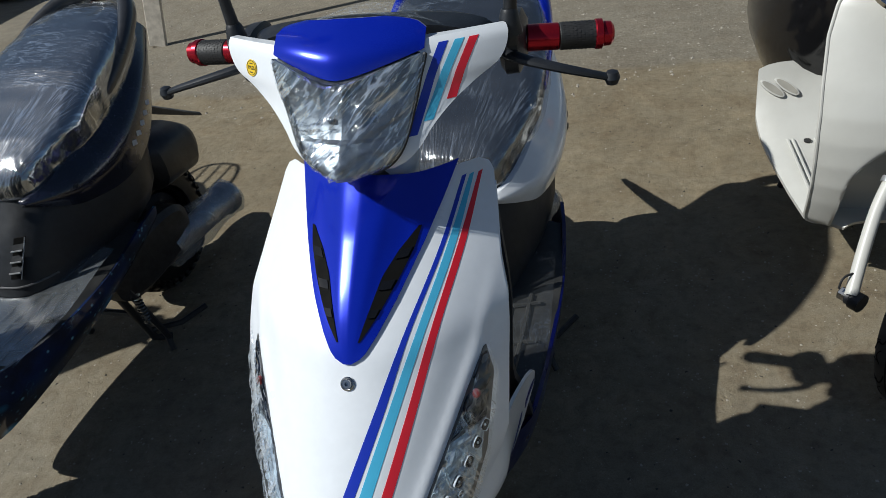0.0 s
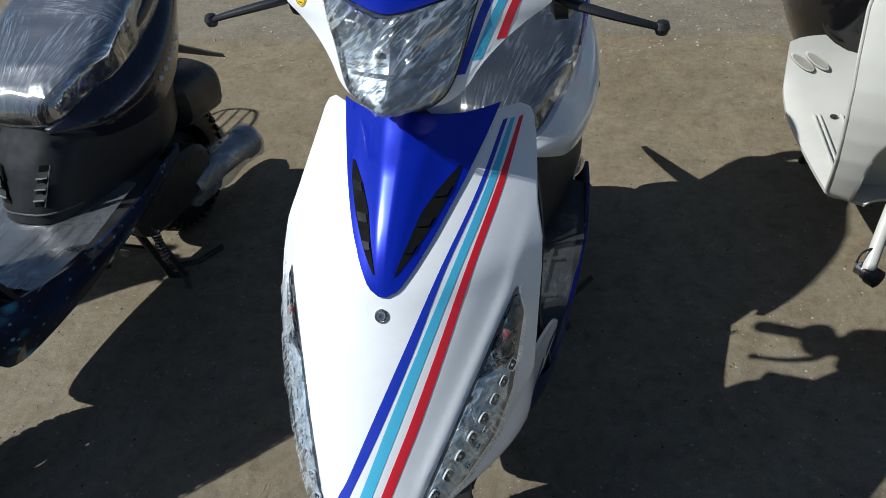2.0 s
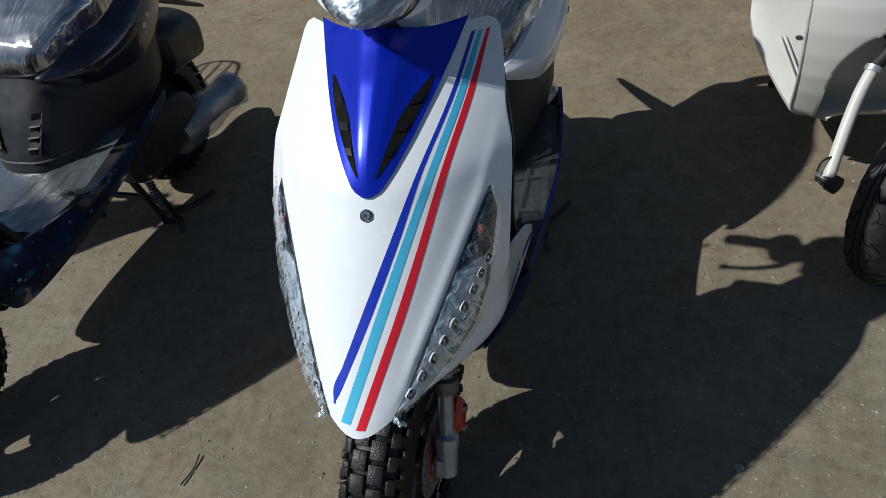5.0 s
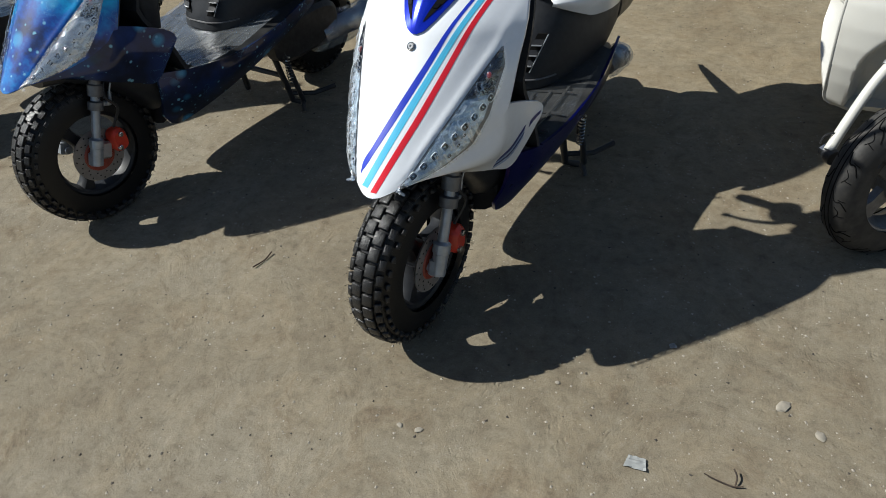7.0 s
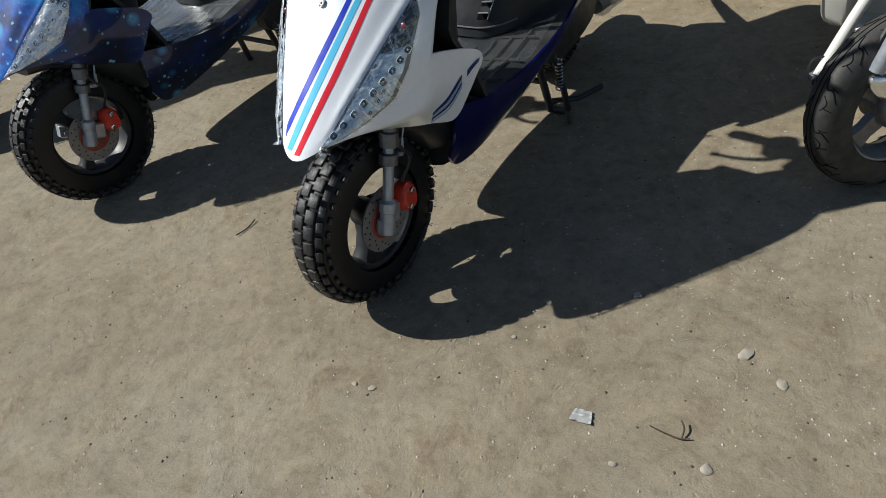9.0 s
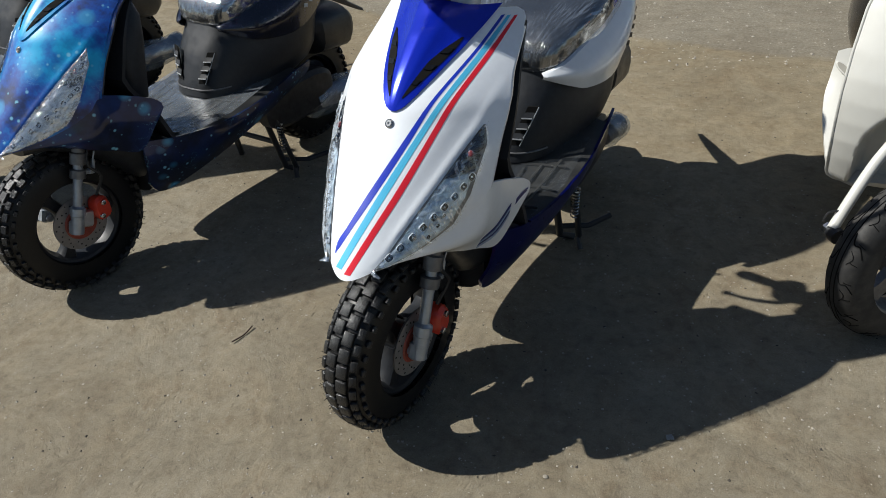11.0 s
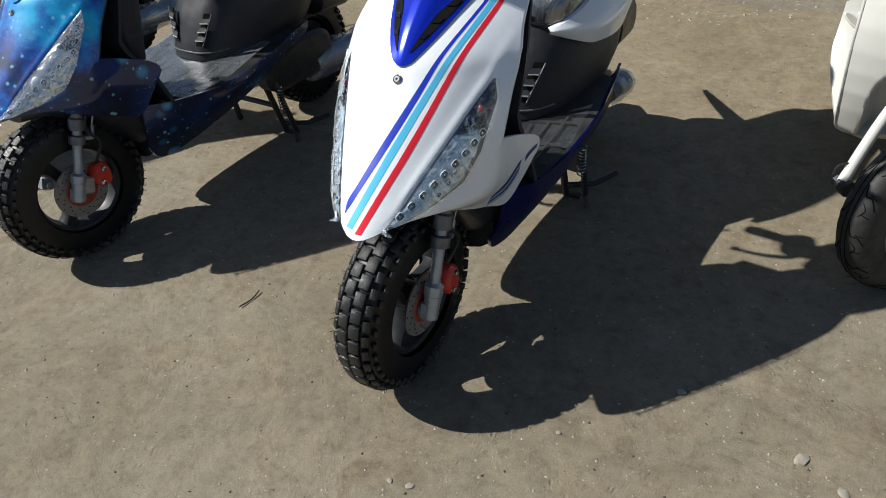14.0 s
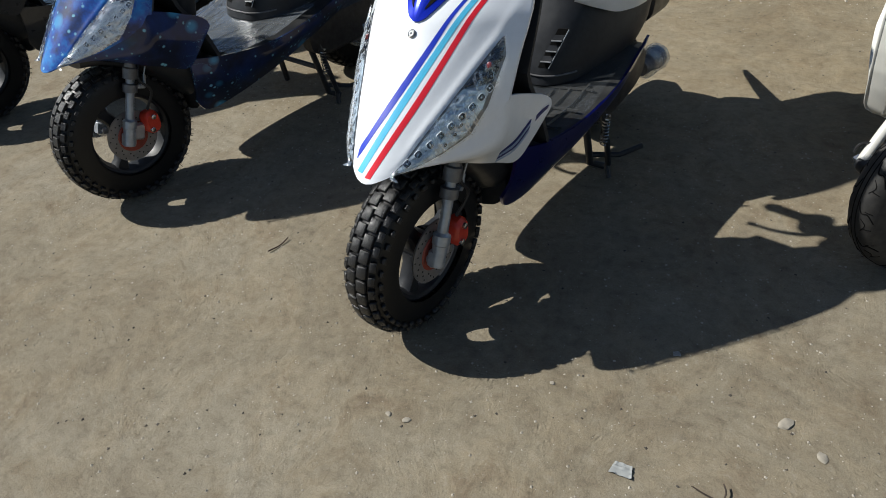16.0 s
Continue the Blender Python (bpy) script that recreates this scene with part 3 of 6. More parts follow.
def front_wheel(th, c, R, W, rim_r, split):
    wp = wheel_pose(c, -4)
    tyre = part("tyre", lathe(tyre_profile(R - 0.006, W, rim_r), wp, 56, caps=False), "tyre", th, "black knobbly rubber tyre with chunky tread")
    if split:
        shapes = {}
        for kind, m, sx, sy, sz in knobs(R, W):
            if kind not in shapes:
                bm = block(bmesh.new(), Matrix.Identity(4), sx, sy, sz, 0.0011)
                smooth(bm, 20)
                me = bpy.data.meshes.new("tread_block")
                bm.to_mesh(me)
                bm.free()
                me.materials.append(M["tread"])
                shapes[kind] = me
            ob = new("tread_block", shapes[kind])
            ob.parent = tyre
            ob.matrix_local = wp @ m
    else:
        bm = bmesh.new()
        for kind, m, sx, sy, sz in knobs(R, W):
            block(bm, wp @ m, sx, sy, sz, 0.0011)
        part("tread", bm, "tread", tyre, angle=20)
    # moulding hairs on the tread's shoulders
    bm = bmesh.new()
    hair = random.Random(3)
    for k in range(260):
        a, side = hair.uniform(0, 2 * math.pi), hair.choice((-1, 1))
        ax = side * hair.uniform(0.30, 0.50) * W
        r = R - 0.004 - 0.05 * max(0.0, abs(ax) / W - 0.32)
        m = wp @ Matrix.Rotation(a, 4, "Z")
        tube([m @ Vector((r - 0.004, 0, ax)), m @ Vector((r + hair.uniform(0.004, 0.008), hair.uniform(-0.003, 0.003), ax + side * 0.003))], 0.0005, 4, bm)
    tagged(part("rubber_hair", bm, "tyre", tyre), kind="stuff")
    # rim: barrel, hub and three broad spokes
    bm = lathe([(-W * 0.36, rim_r + 0.003), (-W * 0.38, rim_r - 0.004), (-W * 0.33, rim_r - 0.012), (-0.01, rim_r - 0.020), (0.01, rim_r - 0.020), (W * 0.33, rim_r - 0.012), (W * 0.38, rim_r - 0.004), (W * 0.36, rim_r + 0.003)], wp, 48, caps=False)
    lathe([(-0.045, 0.022), (-0.03, 0.036), (0.03, 0.036), (0.045, 0.022)], wp, 20, bm)
    for k in range(3):
        a = radians(90 + 120 * k)
        rings = []
        for r, w, d in ((0.028, 0.030, 0.026), (0.055, 0.018, 0.022), (rim_r - 0.04, 0.018, 0.020), (rim_r - 0.012, 0.028, 0.024)):
            rings.append([wp @ (Matrix.Rotation(a, 4, "Z") @ Vector((r, y * w, z * d))) for y, z in ((-1, -0.6), (-0.7, -1), (0.7, -1), (1, -0.6), (1, 0.6), (0.7, 1), (-0.7, 1), (-1, 0.6))])
        loft(rings, True, bm)
    part("rim", bm, "satin_black", th, "black cast three-spoke rim")
    # drilled brake disc on the left side, red carrier
    disc = wp @ Matrix.Translation((0, 0, 0.048))
    bm = bmesh.new()
    n, rings = 72, (0.050, 0.058, 0.062, 0.071, 0.075, 0.084)
    for z in (0.0, 0.004):
        vs = [[bm.verts.new(disc @ Vector((r * math.cos(2 * math.pi * k / n), r * math.sin(2 * math.pi * k / n), z))) for k in range(n)] for r in rings]
        for i in range(5):
            for k in range(n):
                bm.faces.new((vs[i][k], vs[i][(k + 1) % n], vs[i + 1][(k + 1) % n], vs[i + 1][k]))
    bd = part("brake_disc", bm, "disc_steel", th, "drilled steel brake disc")
    bm = bmesh.new()
    for k in range(36):
        a, r = 2 * math.pi * k / 36, (0.060, 0.068, 0.077)[k % 3]
        lathe([(0.0035, 0.0024), (0.0046, 0.0024)], disc @ Matrix.Translation((r * math.cos(a), r * math.sin(a), 0)), 8, bm)
    part("drilling", bm, "vent_black", bd)
    part("disc_carrier", lathe([(0.040, 0.03), (0.046, 0.053), (0.050, 0.053), (0.056, 0.048), (0.058, 0.03)], wp, 24), "rust_red", th, "dull red disc carrier")


def fork_leg(th, s):
    """s: +1 for the left leg, -1 for the right."""
    x = 0.083 * s
    a, b = Vector((x, 0.058, 0.205)), Vector((x, 0.205, 0.56))
    way = (b - a).normalized()
    p = lambda d: a + way * d
    m = Matrix.Translation(a) @ way.to_track_quat("Z", "Y").to_matrix().to_4x4()
    leg = part("fork_leg", lathe([(0.014, 0.012), (0.016, 0.0180), (0.070, 0.0190), (0.073, 0.0215), (0.096, 0.0215), (0.1, 0.016), (0.103, 0.0135)], m, 20), "fork_metal", th, "silver cast fork leg")
    part("stanchion", lathe([(0.098, 0.0132), (0.38, 0.0132)], m, 18), "fork_metal", leg, "bright fork tube")
    part("collar", lathe([(0.186, 0.015), (0.188, 0.0225), (0.212, 0.0225), (0.215, 0.016)], m, 20), "dull_steel", leg)
    part("upper_sleeve", lathe([(0.228, 0.015), (0.230, 0.0225), (0.262, 0.0225), (0.266, 0.018), (0.300, 0.018), (0.303, 0.014)], m, 20), "dull_steel", leg)
    bm = block(bmesh.new(), m @ Matrix.Translation((0.010 * s, -0.004, 0.034)), 0.024, 0.044, 0.046, 0.006)
    lathe([(0, 0.012), (0.014, 0.012), (0.016, 0.009)], m @ Matrix.Translation((0.014 * s, -0.002, 0.028)) @ pose(0, 0, 0, 0, 90 * s, 0), 12, bm)
    part("axle_lug", bm, "fork_metal", leg)
    c = p(0.205)
    bm = block(bmesh.new(), Matrix.Translation(c + Vector((0.004 * s, 0.030, -0.012))) @ pose(0, 0, 0, -22), 0.012, 0.036, 0.014, 0.003)
    block(bm, Matrix.Translation(c + Vector((0.004 * s, 0.050, 0.002))) @ pose(0, 0, 0, -22), 0.012, 0.010, 0.034, 0.003)
    lathe([(-0.009, 0.007), (0.009, 0.007)], Matrix.Translation(c + Vector((0.004 * s, 0.034, -0.012))) @ pose(0, 0, 0, 0, 90, 0), 10, bm)
    tube([c + Vector((0.006 * s, 0.052, 0.014)), c + Vector((0.008 * s, 0.066, 0.040))], 0.0028, 6, bm)
    part("clamp", bm, "fork_metal", leg)
    return leg


def caliper(th):
    m = pose(0.078, 0.162, 0.258, -22, 0, 0)
    bm = loft([ell(m @ Vector((x, 0, 0)), a, b, 18, 2.8, "yz") for x, a, b in ((-0.02, 0.02, 0.03), (-0.014, 0.027, 0.038), (0.012, 0.027, 0.038), (0.022, 0.021, 0.030))])
    ob = part("caliper", bm, "red", th, "red painted brake caliper")
    for dz in (-0.022, 0.02):
        part("bolt", lathe([(0, 0.008), (0.008, 0.008), (0.01, 0.005)], m @ Matrix.Translation((0.02, -0.006, dz)) @ pose(0, 0, 0, 0, 90, 0), 12), "steel", ob)
    bm = block(bmesh.new(), pose(0.072, 0.106, 0.246, -22, 0, 0), 0.018, 0.06, 0.055, 0.006)
    part("bracket", bm, "alloy", ob)
    part("brake_hose", tube(spline([(0.08, 0.165, 0.30), (0.10, 0.19, 0.36), (0.095, 0.165, 0.41), (0.08, 0.2, 0.47), (0.05, 0.24, 0.55)], 18), 0.0045, 8), "black", ob)


def apron(th, look_, striped):
    """The front shield with its crest, lamps, stripes and side wings."""
    half = lambda z: along(HALF, z)
    bm = bmesh.new()
    zs = [0.506, 0.508, 0.511, 0.515, 0.52, 0.525, 0.53, 0.537, 0.545, 0.555] + [0.555 + 0.335 * k / 60 for k in range(1, 61)] + [0.894, 0.898, 0.901]
    nx = 56

    def grid(o):
        return [[nose(half(z) * i / nx * 2 - half(z), z, o) for i in range(nx + 1)] for z in zs]
    body = part("apron", slab(grid(0.0), grid(-0.006), bm), look_["body"], th, look_["apron_label"])
    # raised crest with its vents
    cr = lambda z: along(CREST, z)

    def swell(x, z, i, k):
        rim = min(1.0, 5 * min(i, 1 - i)) * min(1.0, k * 4)
        q = max(0.0, min(1.0, (0.66 - abs(2 * i - 1)) / 0.45))
        return 0.003 * rim + (0.009 * q * q * (3 - 2 * q) + 0.005 * max(0.0, 1 - abs(2 * i - 1) * 2.5)) * min(1.0, k * 1.5)
    crest = part("crest_panel", skin(lambda z: -cr(z), cr, 0.7635, 0.906, 0.0035, 0.003, 40, 30, swell), look_["crest"], body, look_["crest_label"], 24)
    for s in (-1, 1):
        lo = lambda z, s=s: s * along([(0.782, 0.013), (0.80, 0.021), (0.83, 0.035), (0.848, 0.052), (0.862, 0.072)], z)
        hi = lambda z, s=s: s * along([(0.782, 0.015), (0.80, 0.033), (0.83, 0.058), (0.848, 0.071), (0.862, 0.076)], z)
        bump_ = lambda x, z, i, k: swell(x, z, (x + cr(z)) / (2 * cr(z)), (z - 0.7635) / 0.1425) + 0.001
        part("vent", skin(lo, hi, 0.782, 0.862, 0.0038, 0.003, 4, 16, bump_), "vent_black", crest, "black louvred vent")
        for z in (0.800, 0.820, 0.841):
            d = 0.0062
            part("louvre", skin(lambda q: lo(q) * 0.88 + hi(q) * 0.12, lambda q: lo(q) * 0.14 + hi(q) * 0.86, z, z + d, 0.0056, 0.003, 3, 2, bump_), "gloss_black", crest)
    # fixing screw
    n = (nose(0, 0.745, 0.01) - nose(0, 0.745)).normalized()
    m = Matrix.Translation(nose(0, 0.744)) @ n.to_track_quat("Z", "Y").to_matrix().to_4x4()
    bm = lathe([(-0.002, 0.0092), (0.002, 0.0092), (0.003, 0.0078), (0.0024, 0.0066), (0.005, 0.0054), (0.005, 0.0026), (0.002, 0.0023)], m, 20)
    part("screw", bm, "steel", body, "steel cap screw")
    if striped:
        for mat, rows, z0, z1 in STRIPES:
            a, b = stripe(rows)
            part("stripe", skin(a, b, z0, z1, 0.0005, 0.0008, 8, 90), mat, body)
    for s in (-1, 1):
        li, lo = (lambda z, s=s: s * along(LAMP_IN, z)), (lambda z, s=s: s * along(LAMP_OUT, z))
        lamp = part("indicator_lamp", skin(li, lo, 0.5185, 0.734, 0.001, 0.001, 6, 36), "dull_steel", body, "clear indicator and running lamp wrapped in film")
        dent = lambda x, z, i, k: 0.0032 * noise.noise(Vector((x * 120, z * 120, 7.0)))
        part("reflector", skin(lambda z: li(z) * 0.93 + lo(z) * 0.07, lambda z: li(z) * 0.10 + lo(z) * 0.90, 0.526, 0.655, 0.002, 0.001, 8, 34, dent), "lamp_chrome", lamp, "faceted chrome reflector", 4)
        part("lamp_cavity", skin(lambda z: li(z) * 0.93 + lo(z) * 0.07, lambda z: li(z) * 0.10 + lo(z) * 0.90, 0.657, 0.727, 0.0015, 0.001, 6, 14, dent), "cavity", lamp, "dark blue-grey inner housing", 6)
        for k in range(12):
            main = k < 9
            z = 0.540 + 0.0135 * k if main else 0.560 + 0.016 * (k - 9)
            f = 0.16 + 0.70 * (k / 8) ** 1.25 if main else 0.66
            x = li(z) * (1 - f) + lo(z) * f
            nrm = (nose(x, z, 0.01) - nose(x, z)).normalized()
            mm = Matrix.Translation(nose(x, z, 0.003)) @ nrm.to_track_quat("Z", "Y").to_matrix().to_4x4() @ pose(0, 0, 0, 0, 0, 35)
            r = 0.0076 if main else 0.0042
            cell = part("led", loft([[mm @ p for p in ell((0, 0, h), r * q, r * q * 0.85, 16, 3.4)] for h, q in ((0, 1.18), (0.0026, 1.12), (0.0029, 1.04), (0.0006, 0.98))], caps=False), "led_rim", lamp)
            part("led_chip", loft([[mm @ p for p in ell((0, 0, h), r * q, r * q * 0.85, 16, 3.4)] for h, q in ((0.0004, 1.03), (0.0012, 0.98))]), "cavity", cell)
            part("led_dot", lathe([(0.001, r * 0.28), (0.0022, r * 0.2)], mm, 8), "led_rim", cell)
        mm = Matrix.Translation(nose(s * 0.153, 0.690, 0.001))
        part("bulb", lathe([(-0.002, 0.005), (0, 0.007), (0.003, 0.006), (0.0045, 0.003)], mm @ pose(0, 0, 0, 62, 0, 0), 12), "amber", lamp)
        part("lens", skin(li, lo, 0.5185, 0.734, 0.007, 0, 8, 40, lambda x, z, i, k: 0.003 * math.sin(math.pi * i)), "lens", lamp)
        crumple = lambda x, z, i, k: 0.003 * noise.noise(Vector((x * 60, z * 60, s * 3.0))) + 0.003 * math.sin(math.pi * i)
        part("film_wrap", skin(lambda z: li(z) * 1.05 - lo(z) * 0.05, lambda z: lo(z) * 1.005, 0.516, 0.738, 0.0085, 0, 14, 60, crumple), ("thin_film" if s > 0 else "heavy_film") if look_["striped"] else "silver_film", lamp, "crinkled clear film")
        tip = nose(li(0.521), 0.521, 0.004)
        bm = bmesh.new()
        for j in range(3):
            far = tip + Vector((s * (0.008 + 0.006 * j), -0.004 - 0.006 * (j % 2), 0.006 - 0.006 * j))
            sheet(bm, [[tip.lerp(far, f) + Vector((0.002 * noise.noise(Vector((f * 7, j, g * 3))), 0.003 * (g - 1), 0.004 * (g - 1) * (1 - f) + 0.002 * noise.noise(Vector((g * 5, j * 3.1, f * 6))))) for g in range(3)] for f in (0, 0.35, 0.7, 1)])
        part("film_end", bm, "bag_film", lamp)
        # side wing behind the lamp
        brim = [nose(half(z) * 0.99, z, -0.001) for z in (0.524, 0.537, 0.556, 0.585, 0.618)]
        top = brim + [Vector(p) for p in ((0.191, 0.258, 0.605), (0.198, 0.315, 0.580), (0.205, 0.360, 0.558), (0.209, 0.387, 0.536), (0.208, 0.394, 0.515))]
        bot = [Vector(p) for p in ((0.070, 0.034, 0.519), (0.098, 0.090, 0.500), (0.120, 0.150, 0.472), (0.137, 0.200, 0.447), (0.148, 0.245, 0.426), (0.161, 0.292, 0.402), (0.172, 0.317, 0.410), (0.182, 0.335, 0.434), (0.193, 0.354, 0.463), (0.203, 0.378, 0.494))]
        mid = [p.lerp(q, 0.5) + Vector((w, -0.3 * w, 0)) for p, q, w in zip(top, bot, (0.005, 0.014, 0.023, 0.024, 0.018, 0.010, 0.005, 0.003, 0.002, 0.001))]
        t_, m_, b_ = spline(top, 24), spline(mid, 24), spline(bot, 24)
        rows, inner = [], []
        for a, b, c in zip(t_, m_, b_):
            line = spline([a, b, c], 10)
            rows.append([Vector((p.x * s, p.y, p.z)) for p in line])
            inner.append([Vector(((p.x - 0.005) * s, p.y + 0.002, p.z)) for p in line])
        wing = part("side_wing", slab(rows, inner), look_["wing"], body)
        if striped:
            for k, (mat, d) in enumerate((("st_navy", 0.0), ("st_pale", 0.0065), ("st_navy", 0.0115), ("st_pale", 0.0175))):
                def on(i, j):
                    i0 = min(int(i), 22)
                    f = i - i0
                    q = rows[i0][min(9, j)].lerp(rows[i0 + 1][min(9, j)], f)
                    q2 = rows[i0][min(9, j + 1)].lerp(rows[i0 + 1][min(9, j + 1)], f)
                    return q, q2
                for i0, i1, j0, j1 in ((9.6, 15.6, 7.0, 3.4), (17.0, 20.4, 3.2, 1.5)):
                    if i0 > 15 and mat != "st_navy":
                        continue
                    pts_a, pts_b = [], []
                    for step in range(9):
                        f = step / 8
                        i = i0 + (i1 - i0) * f
                        jj = j0 + (j1 - j0) * f + d * 90 * (1.0 if i0 < 15 else 0.6)
                        w = 0.45 if d == 0 else 0.30
                        for store, j in ((pts_a, jj), (pts_b, jj + w)):
                            q, q2 = on(i, int(j))
                            store.append(q.lerp(q2, j - int(j)) + Vector((0.0016 * s, -0.0006, 0)))
                    part("stripe", slab([pts_a, pts_b], [[p - Vector((0.001 * s, 0, 0)) for p in r] for r in (pts_a, pts_b)]), mat, wing)
    return body


def inner_shield(th, look_):
    """Black knee panel behind the apron, and the liner over the wheel."""
    rows, back = [], []
    for z in [0.40 + 0.46 * k / 14 for k in range(15)]:
        w = along([(0.40, 0.20), (0.55, 0.19), (0.62, 0.188), (0.74, 0.188), (0.80, 0.172), (0.89, 0.145)], z)
        y0 = along([(0.40, 0.40), (0.5, 0.37), (0.62, 0.30), (0.74, 0.35), (0.80, 0.40), (0.89, 0.50)], z)
        rows.append([Vector((w * x, y0 - (0.03 if z > 0.6 else 0.0) * (1 - abs(x)) + 0.012 * (1 - abs(x)), z)) for x in [k / 6 - 1 for k in range(13)]])
        back.append([p + Vector((0, 0.012, 0.004)) for p in rows[-1]])
    part("knee_panel", slab(rows, back), "satin_black", th, "black plastic knee panel")
    # joins the apron's edge to the panel: a short painted return, then the black side of the panel
    for s in (-1, 1):
        rows, dark = [], []
        for z in [0.612 + 0.253 * k / 24 for k in range(25)]:
            a = nose(along(HALF, z) * s * 0.992, z, -0.002)
            w = along(HALF, z) - 0.0005
            b = Vector((w * s, a.y + 0.016, z - 0.003))
            rows.append([a, a.lerp(b, 0.5) + Vector((0.0025 * s, -0.002, 0)), b])
            c = Vector(((w - 0.006) * s, a.y + 0.012, z - 0.003))
            d = Vector(((w - 0.018) * s, a.y + 0.032, z - 0.012))
            dark.append([c, c.lerp(d, 0.6) + Vector((0.003 * s, 0, 0)), d])
        part("edge_trim", slab(rows, [[p - Vector((0.005 * s, 0, 0)) for p in r] for r in rows]), look_["body"], th)
        part("panel_side", slab(dark, [[p - Vector((0.006 * s, 0, 0)) for p in r] for r in dark]), "worn_black", th)
    secs = []
    for z, y, w, d in ((0.50, 0.375, 0.140, 0.030), (0.54, 0.380, 0.148, 0.045), (0.62, 0.390, 0.148, 0.062), (0.70, 0.412, 0.142, 0.066), (0.755, 0.435, 0.128, 0.058), (0.785, 0.450, 0.105, 0.040)):
        secs.append(ell((0, y, z), w, d, 28, 3.0, "xy"))
    part("knee_box", loft(secs), "satin_black", th, "black plastic box behind the apron")
    bm = loft([ell((0, y, z), a, b, 20, 2.6, "xz") for y, z, a, b in ((0.03, 0.51, 0.055, 0.025), (0.10, 0.52, 0.085, 0.05), (0.2, 0.50, 0.11, 0.09), (0.30, 0.42, 0.13, 0.13), (0.38, 0.36, 0.14, 0.14))])
    part("wheel_liner", bm, "black", th, "black plastic liner over the wheel")
    part("steering_head", tube([(0, 0.19, 0.46), (0, 0.47, 0.98)], 0.035, 14), "dark_metal", th)
    bm = block(bmesh.new(), pose(0, 0.185, 0.50, 22), 0.20, 0.06, 0.03, 0.008)
    part("fork_yoke", bm, "dark_metal", th)


def floor_part(th, look_):
    # footboard with ribs
    rows, low = [], []
    for y in [0.36 + 0.60 * k / 16 for k in range(17)]:
        w = along([(0.36, 0.165), (0.45, 0.196), (0.6, 0.218), (0.78, 0.232), (0.96, 0.22)], y)
        z = along([(0.36, 0.425), (0.42, 0.392), (0.62, 0.388), (0.78, 0.412), (0.96, 0.43)], y)
        rows.append([Vector((w * x, y, z - 0.012 * abs(x) ** 6)) for x in [k / 8 - 1 for k in range(17)]])
        low.append([p - Vector((0, 0, 0.02)) for p in rows[-1]])
    board = part("footboard", slab(rows, low), "mat_rubber", th, "dusty dark grey ribbed footboard")
    for s in (-1, 1):
        for k in range(4):
            x = s * (0.05 + 0.04 * k)
            zz = lambda y: along([(0.36, 0.425), (0.42, 0.392), (0.62, 0.388), (0.78, 0.412), (0.96, 0.43)], y)
            pts = [(x * (0.85 + 0.15 * f), 0.43 + 0.20 * f + 0.03 * k * f, zz(0.43 + 0.20 * f + 0.03 * k * f) + 0.002) for f in [i / 6 for i in range(7)]]
            part("rib", tube(pts, 0.0055, 6, flat=0.8), "mat_rubber", board)
        for k in range(3):
            y = 0.47 + 0.1 * k
            part("rib", tube([(s * 0.06, y, zz(y) + 0.002), (s * 0.19, y + 0.03, zz(y + 0.03) + 0.002)], 0.005, 6, flat=0.8), "mat_rubber", board)
    def board_z(y):
        return along([(0.36, 0.425), (0.42, 0.392), (0.62, 0.388), (0.78, 0.412), (0.96, 0.43)], y)
    rows = [[Vector((0.215 * x, 0.44 + 0.40 * k / 16, board_z(0.44 + 0.40 * k / 16) + 0.006 + 0.006 * abs(noise.noise(Vector((x * 3, k * 0.4, 5)))))) for x in [i / 10 - 1 for i in range(21)]] for k in range(17)]
    bm = bmesh.new()
    sheet(bm, rows)
    part("floor_film", bm, "floor_film" if look_["striped"] else "pale_floor_film", board, "clear plastic film over the footboard")
    # body-coloured skirts
    for s in (-1, 1):
        top = [(0.165, 0.315, 0.425), (0.180, 0.352, 0.418), (0.205, 0.42, 0.406), (0.222, 0.6, 0.382), (0.236, 0.78, 0.398), (0.232, 0.93, 0.424), (0.222, 1.03, 0.432)]
        mid = [(0.150, 0.316, 0.335), (0.160, 0.350, 0.312), (0.193, 0.43, 0.32), (0.216, 0.6, 0.33), (0.231, 0.78, 0.362), (0.224, 0.93, 0.388), (0.216, 1.03, 0.408)]
        bot = [(0.118, 0.322, 0.262), (0.112, 0.356, 0.215), (0.138, 0.43, 0.222), (0.172, 0.6, 0.260), (0.200, 0.78, 0.314), (0.202, 0.93, 0.352), (0.200, 1.03, 0.382)]
        rows, inner = [], []
        for a, b, c in zip(spline(top, 22), spline(mid, 22), spline(bot, 22)):
            line = spline([a, b, c], 9)
            rows.append([Vector((p.x * s, p.y, p.z)) for p in line])
            inner.append([Vector(((p.x - 0.008) * s, p.y, p.z)) for p in line])
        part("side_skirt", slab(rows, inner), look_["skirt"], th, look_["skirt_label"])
    bm = loft([ell((0, y, z), a, b, 20, 3.0, "xz") for y, z, a, b in ((0.335, 0.30, 0.12, 0.09), (0.42, 0.30, 0.15, 0.085), (0.6, 0.32, 0.17, 0.07), (0.8, 0.36, 0.18, 0.06), (0.98, 0.42, 0.18, 0.05))])
    part("belly_pan", bm, "black", th)


